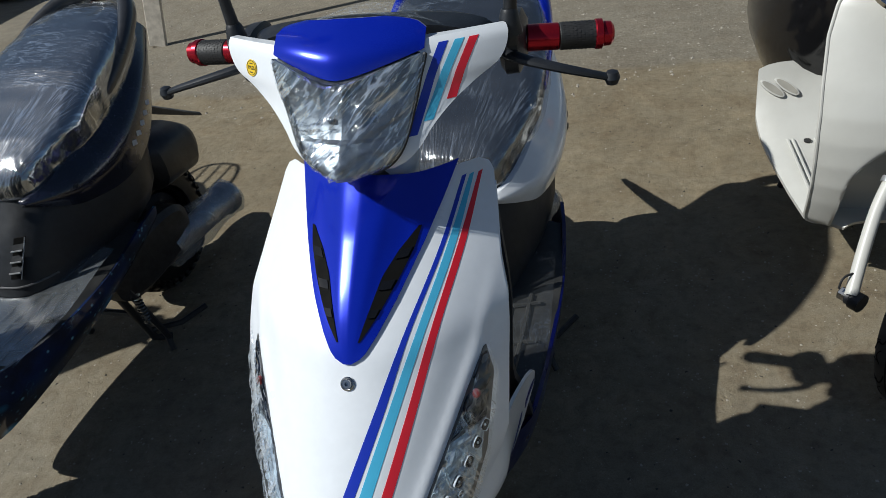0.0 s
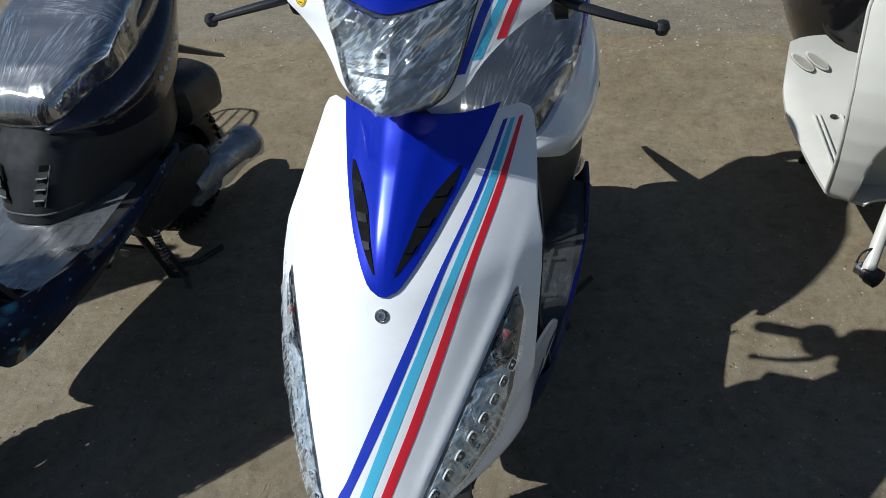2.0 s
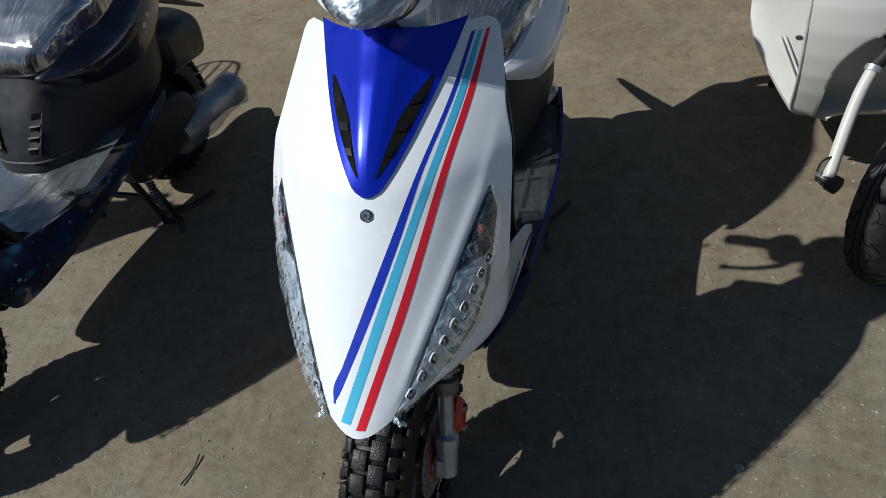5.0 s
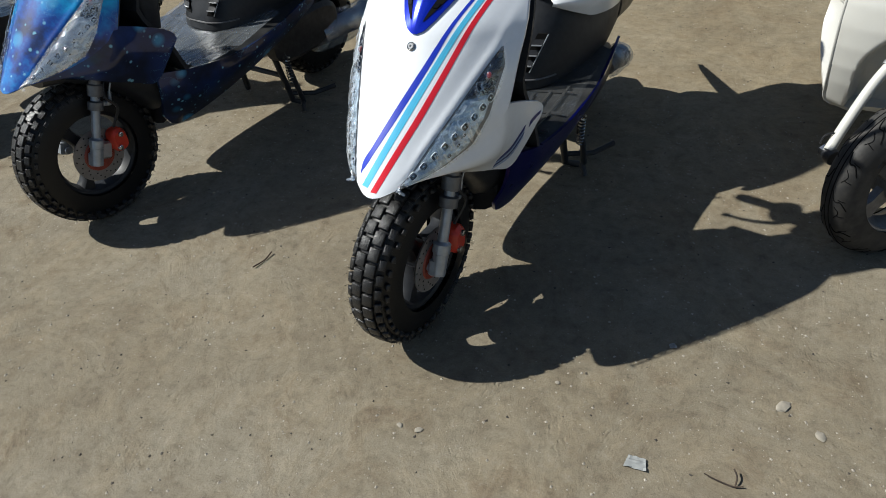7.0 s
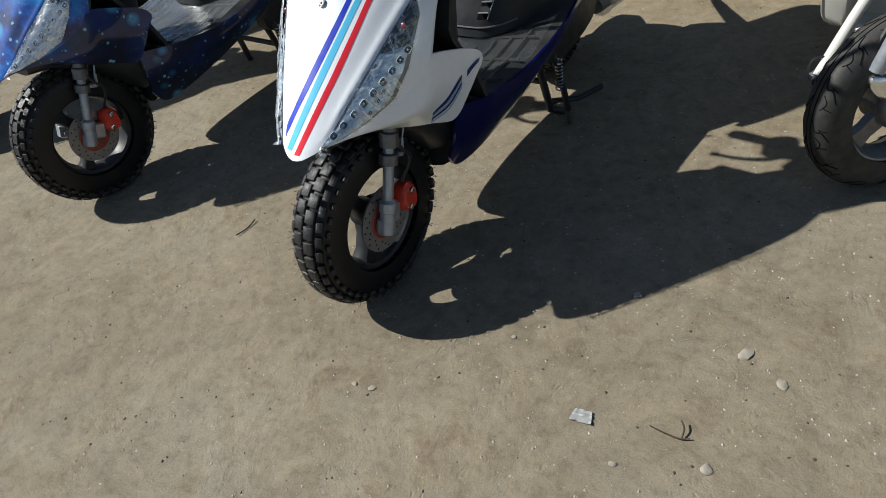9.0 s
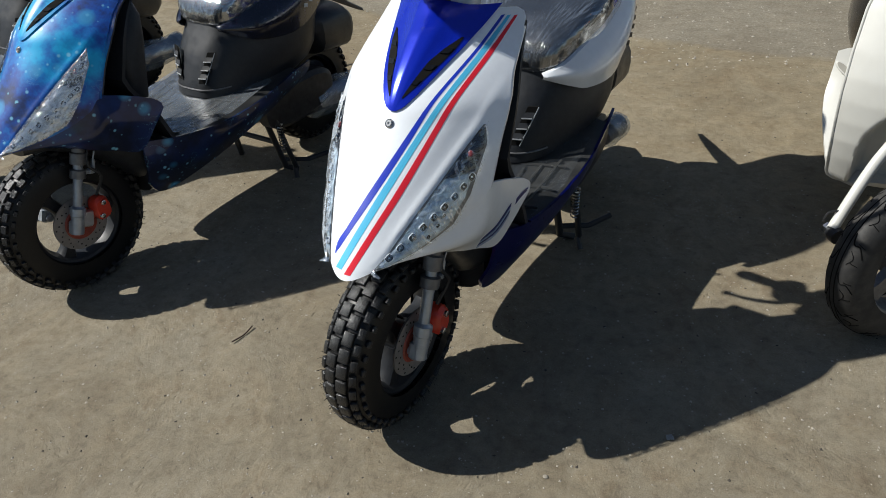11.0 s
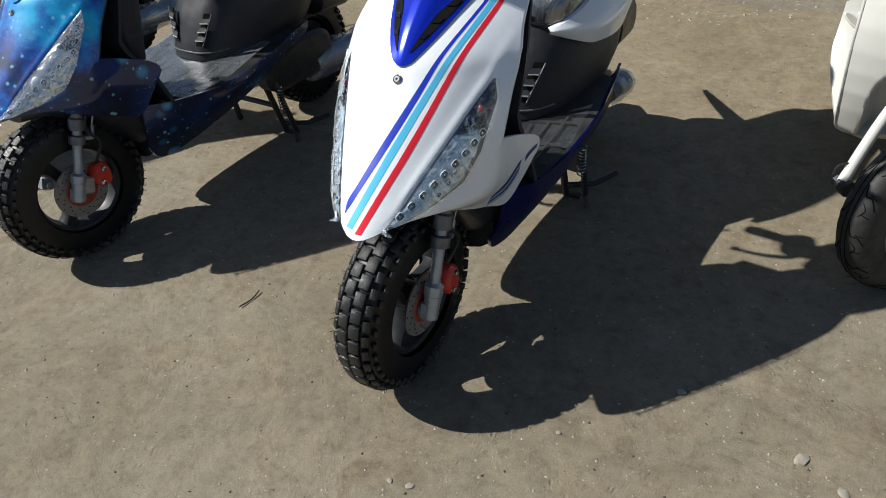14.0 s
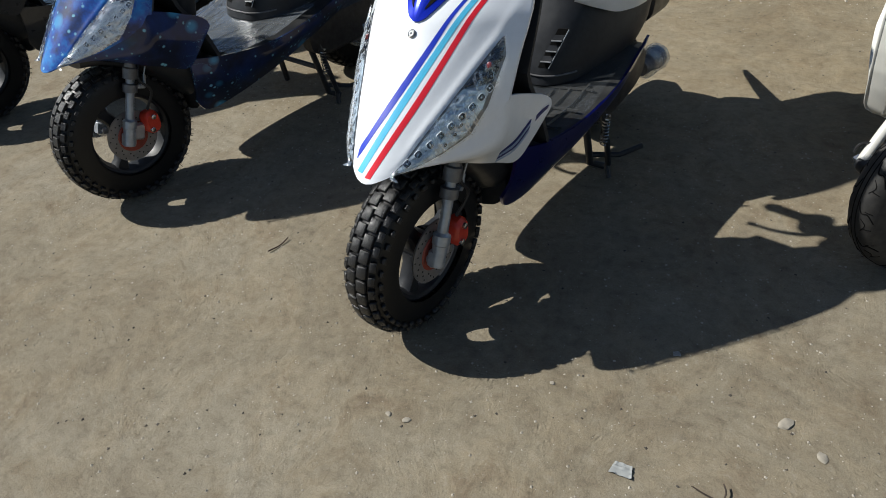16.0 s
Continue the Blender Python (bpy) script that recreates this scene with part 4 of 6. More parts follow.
def body_part(th, look_):
    """Under-seat body, seat, side panels and tail."""
    secs = []
    for z, y0, y1, w0, w1 in ((0.405, 0.652, 1.10, 0.115, 0.180), (0.43, 0.660, 1.15, 0.118, 0.195), (0.47, 0.678, 1.18, 0.120, 0.205), (0.55, 0.722, 1.20, 0.128, 0.206), (0.590, 0.752, 1.24, 0.132, 0.200), (0.622, 0.770, 1.28, 0.126, 0.180)):
        ring = ell((0, (y0 + y1) / 2, z), 1.0, (y1 - y0) / 2, 44, 3.4, "xy")
        for p in ring:
            f = (p.y - y0) / (y1 - y0)
            p.x *= w0 + (w1 - w0) * min(1.0, f * 1.7)
        secs.append(ring)
    body = part("under_seat_body", loft(secs), "satin_black" if look_["striped"] else "black", th, "matt black plastic under-seat body")
    for s in (-1, 1):
        # three louvres in a slanted recess
        bm = bmesh.new()
        fr = [(0.037, 0.673, 0.450), (0.065, 0.680, 0.450), (0.099, 0.723, 0.550), (0.073, 0.713, 0.550)]
        a, b, c, d = [Vector((p[0] * s, p[1] - 0.004, p[2])) for p in fr]
        rows = [[a.lerp(d, k / 4), b.lerp(c, k / 4)] for k in range(5)]
        part("vent_recess", slab(rows, [[p + Vector((0, 0.004, 0)) for p in r] for r in rows]), "vent_black", body)
        for k in range(3):
            f = 0.18 + 0.27 * k
            p, q = a.lerp(d, f), b.lerp(c, f)
            p2, q2 = a.lerp(d, f + 0.13), b.lerp(c, f + 0.13)
            up = Vector((0, -0.007, 0))
            slat = part("louvre", slab([[p + up, q + up], [p2, q2]], [[p + up * 0.6, q + up * 0.6], [p2 - up * 0.4, q2 - up * 0.4]]), "satin_black", body)
            part("bright_edge", tube([p + up, q + up], 0.0021, 6), "alloy", slat)
        part("vent_edge", tube([b + Vector((0.002 * s, -0.003, 0)), c + Vector((0.002 * s, -0.003, 0))], 0.0016, 6), "fork_metal", body)
    foot = [p + Vector((0, -0.002, 0)) for p in secs[1] if p.y < 0.74]
    foot.sort(key=lambda p: p.x)
    part("seam", tube(foot, 0.0025, 6), "dull_steel", body)
    # seat
    ST = [(0.765, 0.050, 0.628, 0.648), (0.773, 0.084, 0.621, 0.668), (0.790, 0.108, 0.618, 0.690), (0.822, 0.128, 0.622, 0.714), (0.865, 0.148, 0.632, 0.738), (0.91, 0.166, 0.645, 0.760), (0.97, 0.184, 0.662, 0.792),
          (1.05, 0.190, 0.688, 0.834), (1.15, 0.180, 0.712, 0.868), (1.24, 0.162, 0.742, 0.890), (1.32, 0.137, 0.768, 0.899), (1.38, 0.09, 0.79, 0.896), (1.395, 0.06, 0.80, 0.886)]

    def seat_rings(grow, crease):
        out = []
        n = 96 if crease else 48
        ys = [0.765 + 0.630 * k / n for k in range(n + 1)]
        for y in ys:
            w, a, b = (along([(r[0], r[k]) for r in ST], y) for k in (1, 2, 3))
            ring = ell((0, y, (a + b) / 2), w + grow, (b - a) / 2 + grow, 80 if crease else 40, 4.0, "xz")
            if crease:
                c = Vector((0, y, (a + b) / 2))
                for i, p in enumerate(ring):
                    d = (p - c).normalized()
                    way = math.atan2(p.x + (p.z - 0.75) * 0.8, p.y - 0.56)
                    far = math.hypot(p.x, p.y - 0.56)
                    fold = max(0.0, 1 - 4 * abs(noise.noise(Vector((way * 7, far * 2.2, 3.0))))) * 0.0035 + max(0.0, 1 - 4 * abs(noise.noise(Vector((way * 15, far * 4, 9.0))))) * 0.003 + noise.noise(Vector((p.x * 5, p.y * 26, 4.0))) * 0.0022
                    ring[i] = p + d * (max(fold, -0.002) + 0.001)
            out.append(ring)
        return out
    part("seat", loft(seat_rings(0.0, False)), "vinyl", th, "black vinyl seat")
    bm = loft(seat_rings(0.004, True))
    torn = [f for f in bm.faces if f.normal.length and (f.calc_center_median().x / 0.024) ** 2 + ((f.calc_center_median().y - 1.262) / 0.022) ** 2 < 1 and f.calc_center_median().z > 0.83]
    bmesh.ops.delete(bm, geom=torn, context="FACES")
    part("seat_film", bm, "seat_film" if look_["striped"] else "cloudy_film", th, "stretched clear plastic film with folds over the seat")
    # side panels
    for s in (-1, 1):
        top = [(0.098, 0.762, 0.624), (0.132, 0.800, 0.638), (0.162, 0.87, 0.668), (0.183, 1.0, 0.710), (0.178, 1.13, 0.746), (0.154, 1.27, 0.795), (0.10, 1.39, 0.838)]
        mid = [(0.106, 0.758, 0.616), (0.160, 0.805, 0.612), (0.204, 0.87, 0.616), (0.232, 1.0, 0.640), (0.222, 1.13, 0.690), (0.178, 1.27, 0.745), (0.11, 1.41, 0.80)]
        bot = [(0.102, 0.762, 0.607), (0.150, 0.810, 0.580), (0.186, 0.87, 0.558), (0.214, 1.0, 0.550), (0.202, 1.14, 0.590), (0.155, 1.28, 0.675), (0.09, 1.40, 0.76)]
        rows, inner = [], []
        for a, b, c in zip(spline(top, 26), spline(mid, 26), spline(bot, 26)):
            line = spline([a, b, c], 10)
            rows.append([Vector((p.x * s, p.y, p.z)) for p in line])
            inner.append([Vector(((p.x - 0.012) * s, p.y, p.z)) for p in line])
        panel = part("side_panel", slab(rows, inner), look_["panel"], th, look_["panel_label"])
        for k in range(5):
            q = rows[14 + k][6] + Vector((0.002 * s, 0, 0))
            part("lettering_bar", block(bmesh.new(), Matrix.Translation(q) @ pose(0, 0, 0, -12, 0, -6 * s), 0.003, 0.016, 0.014, 0.001), "grey_print" if not look_["striped"] else "ink", panel)
    # tail hoop round the back of the seat
    hoop = [(-0.186, 1.02, 0.735), (-0.186, 1.13, 0.785), (-0.165, 1.26, 0.850), (-0.108, 1.37, 0.898), (0, 1.425, 0.918), (0.108, 1.37, 0.898), (0.165, 1.26, 0.850), (0.186, 1.13, 0.785), (0.186, 1.02, 0.735)]
    pts = spline(hoop, 40)
    rs = [0.007 + 0.019 * math.sin(math.pi * k / 39) for k in range(40)]
    part("tail_hoop", tube(pts, rs, 16, flat=1.25), look_["tail"], th, look_["tail_label"])
    bm = loft([ell((0, y, z), a, b, 20, 2.6, "xz") for y, z, a, b in ((1.28, 0.73, 0.12, 0.05), (1.36, 0.76, 0.10, 0.05), (1.43, 0.785, 0.07, 0.04), (1.45, 0.79, 0.05, 0.025))])
    part("tail_lamp", bm, "red", th, "red tail lamp")
    # pointed rear mudguard
    rows = []
    for y, w, z in ((1.26, 0.030, 0.640), (1.36, 0.028, 0.580), (1.46, 0.024, 0.515), (1.54, 0.019, 0.465), (1.60, 0.013, 0.427), (1.645, 0.005, 0.400)):
        rows.append([Vector((w * x, y, z + 0.010 * (1 - x * x))) for x in (-1, -0.6, 0, 0.6, 1)])
    under = [[p - Vector((0, 0, 0.004 + 0.030 * (1.645 - p.y) / 0.385)) for p in r] for r in rows]
    part("rear_mudguard", slab(rows, under), "black", th, "pointed black rear mudguard")


def engine_part(th, look_):
    wp = wheel_pose((0, 1.22, 0.222))
    tyre = part("tyre", lathe(tyre_profile(0.216, 0.12, 0.13), wp, 48, caps=False), "tyre", th)
    bm = bmesh.new()
    for kind, m, sx, sy, sz in knobs(0.222, 0.12):
        block(bm, wp @ m, sx, sy, sz, 0.0016)
    part("tread", bm, "tyre", tyre)
    bm = lathe([(-0.045, 0.132), (-0.04, 0.118), (0.0, 0.105), (0.04, 0.118), (0.045, 0.132)], wp, 40, caps=False)
    lathe([(-0.03, 0.105), (-0.02, 0.11), (0.02, 0.11), (0.03, 0.105)], wp, 30, bm)
    part("rim", bm, "gloss_black", th)
    # belt case on the left, with a round cover wrapped in film at its back
    bm = loft([ell((x, 1.02, 0.275), a, b, 28, 2.8, "yz") for x, a, b in ((0.09, 0.17, 0.075), (0.11, 0.19, 0.085), (0.155, 0.19, 0.082), (0.17, 0.17, 0.065))])
    case = part("belt_case", bm, "dark_metal", th, "dark engine belt case")
    m = Matrix.Translation((0.148, 1.36, 0.200)) @ Vector((0.10, 0.99, -0.03)).to_track_quat("Z", "Y").to_matrix().to_4x4()
    if look_["striped"]:
        m = m @ Matrix.Translation((0, 0, -0.03)) @ Matrix.Scale(0.72, 4)
    part("air_pipe", lathe([(-0.10 if look_["striped"] else -0.30, 0.036), (0.0, 0.045), (0.03, 0.050), (0.036, 0.056), (0.066, 0.057), (0.078, 0.051), (0.08, 0.02)], m, 28), "dull_steel", case, "silver end cap")
    rings = []
    back = -0.06 if look_["striped"] else -0.26
    for k in range(16):
        z = back + (0.095 - back) * k / 15
        r = along([(-0.26, 0.060), (-0.12, 0.070), (0.0, 0.058), (0.03, 0.062), (0.078, 0.066), (0.095, 0.02)], z)
        rings.append([m @ Vector(((r + 0.006 * noise.noise(Vector((math.cos(a) * 2, math.sin(a) * 2, z * 30)))) * math.cos(a), (r + 0.006 * noise.noise(Vector((math.cos(a) * 2, math.sin(a) * 2, z * 30)))) * math.sin(a), z)) for a in (2 * math.pi * i / 28 for i in range(28))])
    part("film_wrap", loft(rings), "bag_film", case, "crinkled clear film")
    bm = loft([ell((0.06, y, z), a, b, 22, 2.8, "xz") for y, z, a, b in ((1.14, 0.50, 0.08, 0.05), (1.18, 0.47, 0.12, 0.09), (1.34, 0.45, 0.12, 0.09), (1.40, 0.44, 0.08, 0.06))])
    part("air_box", bm, "black", th, "black air filter box")
    part("shock_absorber", tube([(-0.10, 1.15, 0.28), (-0.11, 1.20, 0.6)], 0.025, 14), "dark_metal", th)
    bm = loft([ell((x, 1.25, 0.30), a, b, 22, 2.4, "yz") for x, a, b in ((-0.10, 0.20, 0.05), (-0.13, 0.23, 0.06), (-0.18, 0.23, 0.06), (-0.20, 0.2, 0.045))])
    part("silencer", bm, "dark_metal", th)
    # stands
    bm = tube([(-0.10, 0.86, 0.27), (-0.115, 0.90, 0.03), (-0.15, 0.93, 0.012)], 0.012, 10)
    tube([(0.10, 0.86, 0.27), (0.125, 0.90, 0.03), (0.16, 0.93, 0.012)], 0.012, 10, bm)
    tube([(-0.11, 0.885, 0.14), (0.11, 0.885, 0.14)], 0.010, 8, bm)
    tube([(0.12, 0.90, 0.06), (0.20, 0.95, 0.055), (0.25, 1.02, 0.065)], 0.009, 8, bm)
    stand = part("centre_stand", bm, "black", th, "black steel centre stand")
    m = Matrix.Translation((0.178, 0.86, 0.24))
    coil = [m @ Vector((0.011 * math.cos(k * 0.8), 0.011 * math.sin(k * 0.8), -0.10 * k / 70)) for k in range(71)]
    part("spring", tube(coil, 0.0025, 5), "steel", stand, "bare steel spring")
    bm = tube([(0.16, 0.86, 0.26), (0.185, 0.87, 0.14), (0.19, 0.89, 0.05)], 0.010, 8)
    tube([(0.185, 0.89, 0.05), (0.205, 0.87, 0.015)], 0.009, 8, bm)
    part("side_stand", bm, "black", th)


def head_part(th, look_, turn=0.0):
    """Handlebar cover with headlamp, grips, levers and mirror stems."""
    hb = new("handlebar")
    hb.parent = th
    FACE = [  # z, half width of lamp, half width of cover, y of middle, y of cover's edge
        (0.946, 0.022, 0.030, 0.330, 0.340), (0.951, 0.038, 0.052, 0.325, 0.341), (0.958, 0.053, 0.069, 0.323, 0.346), (0.972, 0.067, 0.086, 0.329, 0.357), (0.99, 0.076, 0.100, 0.339, 0.374), (1.01, 0.083, 0.122, 0.351, 0.398),
        (1.03, 0.090, 0.152, 0.362, 0.424), (1.05, 0.096, 0.184, 0.374, 0.446), (1.068, 0.101, 0.192, 0.386, 0.456), (1.078, 0.102, 0.193, 0.394, 0.460), (1.086, 0.101, 0.190, 0.403, 0.466)]
    col = lambda k, z: bend([(r[0], r[k]) for r in FACE], z)

    def face(x, z, out=0.0):
        w, y0, y1 = col(2, z), col(3, z), col(4, z)
        f = abs(x) / w
        return Vector((x - 0.015 * max(0.0, 1 - f), y0 + (y1 - y0) * f ** 1.5 - out, z + out * 0.35))
    zs = [0.946 + 0.140 * k / 28 for k in range(29)]
    bm = bmesh.new()
    for s in (-1, 1):
        side, rear = [], []
        for z in zs:
            a, b = col(1, z) * 0.985, col(2, z)
            if z > 1.074:
                a = 0.09
            side.append([face(s * (a + (b - a) * i / 12), z) for i in range(13)])
            rear.append([Vector((p.x * (0.97 if i else 1.0), p.y + 0.010 + 0.014 * (1 - abs(p.x) / 0.2), p.z - 0.002)) for i, p in enumerate(side[-1])])
        slab(side, rear, bm)
    cover = part("headlamp_cover", bm, look_["body"], hb, look_["cover_label"])
    # rear half with the dials, under film
    secs = []
    for y, z, a, b in ((0.462, 1.064, 0.15, 0.028), (0.50, 1.064, 0.17, 0.030), (0.54, 1.05, 0.155, 0.032), (0.58, 1.035, 0.10, 0.022)):
        secs.append(ell((0, y, z), a, b, 28, 3.0, "xz"))
    dash = part("dashboard", loft(secs), "black", hb, "black instrument housing")
    rows = [[Vector((0.14 * x * (1 - 0.3 * k), 0.462 + 0.11 * k, 1.108 - 0.03 * x * x - 0.018 * k + 0.003 * noise.noise(Vector((x * 9, k * 9, 1))))) for x in [i / 8 - 1 for i in range(17)]] for k in [j / 8 for j in range(9)]]
    bm = bmesh.new()
    sheet(bm, rows)
    part("dash_film", bm, "film", dash, "clear film over the dials")
    part("neck", loft([ell((0, y, z), a, b, 20, 2.6, "xy") for y, z, a, b in ((0.44, 0.86, 0.05, 0.045), (0.45, 0.95, 0.06, 0.05), (0.48, 1.02, 0.08, 0.06))]), look_["body"], hb)
    # coloured visor above the lamp
    lowz = lambda x: along([(0, 1.056), (0.015, 1.057), (0.04, 1.062), (0.07, 1.069), (0.101, 1.077)], abs(x))
    topz = lambda x: along([(0, 1.111), (0.055, 1.109), (0.088, 1.103), (0.101, 1.095)], abs(x))
    rows, under = [], []
    for k in range(11):
        f = k / 10
        row, low = [], []
        for i in range(21):
            x = 0.101 * (i / 10 - 1)
            z = lowz(x) + (topz(x) - lowz(x)) * f
            p = face(x, min(z, 1.086), 0.0)
            lift = 0.008 * math.sin(math.pi * min(1, f * 0.8 + 0.1)) * (1 - (x / 0.101) ** 4) + 0.004
            row.append(Vector((p.x, p.y - lift + max(0, z - 1.086) * 1.6, z + 0.3 * lift)))
            low.append(row[-1] + Vector((0, 0.004, -0.001)))
        rows.append(row)
        under.append(low)
    part("visor", slab(rows, under), look_["visor"], hb, look_["visor_label"])
    # headlamp: bowl, bulb, glass, film
    lampw = lambda z: col(1, z)
    zl = [0.948 + 0.124 * k / 48 for k in range(49)]

    def lamp_rows(out, grow=1.0, crease=0.0, dish=0.0):
        rr = []
        for z in zl:
            r = []
            for i in range(41):
                x = lampw(z) * grow * (i / 20 - 1)
                zz = min(z, lowz(x) - 0.001)
                p = face(x, zz, out)
                b = (1 - (x / (lampw(z) * grow)) ** 2)
                p.y += -0.012 * b + dish * b * math.sin(math.pi * (z - 0.948) / 0.124)
                if dish:
                    p.y += 0.0008 * abs(math.sin(x * 150)) * b - 0.006 * (1 if z < 0.985 else 0) * b
                if crease:
                    p.y -= crease * max(0.15, b) * (0.9 * max(0.0, 1 - 5 * abs(noise.noise(Vector((x * 16 + z * 14, z * 26 - x * 22, 2.0))))) + 0.35 * abs(noise.noise(Vector((x * 55 + z * 30, z * 50 - x * 22, 2.0)))))
                r.append(p)
            rr.append(r)
        return rr
    a = lamp_rows(0.001, 1.0, 0.0, 0.03)
    lamp = part("headlamp", slab(a, [[p + Vector((0, 0.003, 0)) for p in r] for r in a]), "satin_chrome", hb, "clear headlamp with chrome reflector wrapped in film", 12)
    m = Matrix.Translation((0.004, 0.398, 1.012)) @ pose(0, 0, 0, 112, 0, 0)
    part("bulb", lathe([(-0.02, 0.022), (0.0, 0.026), (0.004, 0.022), (0.004, 0.012), (0.016, 0.011), (0.022, 0.004)], m, 20), "alloy", lamp)
    bm = block(bmesh.new(), pose(0.03, 0.372, 1.0, 40), 0.008, 0.006, 0.03, 0.001)
    block(bm, pose(-0.03, 0.372, 1.0, 40), 0.008, 0.006, 0.03, 0.001)
    block(bm, pose(0.0, 0.352, 0.980, 40), 0.09, 0.006, 0.004, 0.001)
    part("lamp_rib", bm, "alloy", lamp)
    a = lamp_rows(0.006)
    bm = bmesh.new()
    sheet(bm, a)
    part("lamp_glass", bm, "lens", lamp)
    a = lamp_rows(0.009, 1.02, 0.010)
    bm = bmesh.new()
    sheet(bm, a)
    part("film_wrap", bm, "lamp_film", lamp, "crinkled clear film")
    rim = [face(lampw(z) * s, min(z, lowz(lampw(z)) - 0.001), 0.003) for s, seq in ((-1, list(reversed(zl))), (1, zl)) for z in seq]
    part("gasket", tube(rim, 0.003, 6), "black", lamp)
    for s in (-1, 1):
        q = [(0.045, 1.060), (0.098, 1.074), (0.093, 1.056), (0.066, 1.046)]
        pts = [face(x * s, z, 0.004) + Vector((0, -0.006, 0)) for x, z in q]
        part("lamp_corner", slab([[pts[0], pts[1]], [pts[3], pts[2]]], [[p + Vector((0, 0.003, 0)) for p in (pts[0], pts[1])], [p + Vector((0, 0.003, 0)) for p in (pts[3], pts[2])]]), "smoked", lamp)
    if look_["striped"]:
        for mat, x_t, x_b, z_b, w in (("st_blue", 0.116, 0.074, 0.985, 0.0105), ("st_cyan", 0.134, 0.092, 0.998, 0.0105), ("st_red", 0.150, 0.119, 1.016, 0.0105)):
            rws = []
            for k in range(29):
                f = k / 28
                z = z_b + (1.080 - z_b) * f
                x = x_b + (x_t - x_b) * f
                e = min(w, col(2, z) - x - 0.001)
                rws.append([face(x + e * q / 4, z, 0.0004) for q in range(5)])
            part("stripe", slab(rws, [[p + Vector((0, 0.0008, 0)) for p in r] for r in rws]), mat, cover)
        nn = (face(-0.143, 1.056) - face(-0.153, 1.056)).cross(face(-0.148, 1.061) - face(-0.148, 1.051)).normalized()
        nn = nn if nn.y < 0 else -nn
        m = Matrix.Translation(face(-0.148, 1.056) + nn * 0.0006) @ nn.to_track_quat("Z", "Y").to_matrix().to_4x4()
        st = part("sticker", lathe([(0, 0.0110), (0.0005, 0.0110)], m, 26), "yellow", cover, "round yellow sticker with the word PASS")
        font = bpy.data.curves.new("word", "FONT")
        font.body, font.size, font.align_x, font.align_y, font.extrude = "PASS", 0.0070, "CENTER", "CENTER", 0.0002
        word = new("word", font)
        word.matrix_world = m @ Matrix.Translation((0, 0, 0.0007))
        me = bpy.data.meshes.new_from_object(word)
        mw = word.matrix_world.copy()
        bpy.data.objects.remove(word)
        me.transform(mw)
        me.materials.append(M["ink"])
        wd = new("word", me)
        wd.parent = st
        bm = lathe([(0.0006, 0.0098), (0.0008, 0.0098), (0.0008, 0.0091), (0.0006, 0.0091)], m, 26, caps=False)
        for dy in (0.0058, -0.0058):
            block(bm, m @ Matrix.Translation((0, dy, 0.0007)), 0.0065, 0.0013, 0.0003)
        part("print", bm, "ink", st)
    # bars, grips, levers, switches, mirror stems
    for s in (-1, 1):
        X = lambda x, y, z: Vector((x * s, y, z))
        part("bar", tube([X(0.10, 0.535, 1.04), X(0.20, 0.545, 1.032), X(0.315, 0.565, 1.027)], 0.011, 12), "steel", hb)
        a, b = X(0.205, 0.548, 1.032), X(0.311, 0.567, 1.026)
        m = Matrix.Translation(a) @ (b - a).normalized().to_track_quat("Z", "Y").to_matrix().to_4x4()
        L = (b - a).length
        grip = part("grip", lathe([(0.045, 0.0165), (0.047, 0.0185), (L - 0.014, 0.0185), (L - 0.012, 0.0165)], m, 24), "rubber", hb, "black knurled rubber grip with red metal ends")
        part("grip_collar", lathe([(0.0, 0.0165), (0.002, 0.0185), (0.044, 0.0185), (0.046, 0.0165)], m, 24), "red_alloy", grip, "red anodised collar")
        part("grip_end", lathe([(L - 0.014, 0.0185), (L - 0.012, 0.0205), (L - 0.004, 0.0205), (L - 0.002, 0.017), (L + 0.008, 0.0165), (L + 0.012, 0.012)], m, 24), "red_alloy", grip, "red anodised end cap")
        bm = bmesh.new()
        for k in range(20):
            a0 = 2 * math.pi * k / 20
            for j in range(9):
                block(bm, m @ Matrix.Rotation(a0 + 0.15 * (j % 2), 4, "Z") @ Matrix.Translation((0.0185, 0, 0.051 + j * 0.0052)), 0.0007, 0.0036, 0.0034)
        tagged(part("knurl", bm, "rubber", grip), kind="stuff")
        part("switch_block", loft([ell(X(x, 0.535, 1.035), a_, b_, 18, 2.8, "yz") for x, a_, b_ in ((0.175, 0.040, 0.030), (0.182, 0.050, 0.040), (0.200, 0.050, 0.038), (0.207, 0.036, 0.026))]), "black", hb, "black switch block")
        lever = [X(0.175, 0.500, 1.036), X(0.205, 0.474, 1.034), X(0.25, 0.462, 1.026), X(0.29, 0.462, 1.016), X(0.322, 0.470, 1.005)]
        lv = part("brake_lever", tube(spline(lever, 16), [0.0105 - 0.0045 * k / 15 for k in range(16)], 10, flat=0.7), "black", hb, "black brake lever with a ball end")
        part("ball_end", lathe([(-0.010, 0.003), (-0.008, 0.0075), (0, 0.0105), (0.008, 0.0075), (0.010, 0.003)], Matrix.Translation(lever[-1]), 14), "black", lv)
        stem = [X(0.192, 0.487, 1.05), X(0.193, 0.488, 1.09), X(0.197, 0.490, 1.14), X(0.203, 0.494, 1.30)]
        mir = part("mirror_stem", tube(stem, [0.011, 0.009, 0.0075, 0.0065], 12), "black", hb, "black mirror stem")
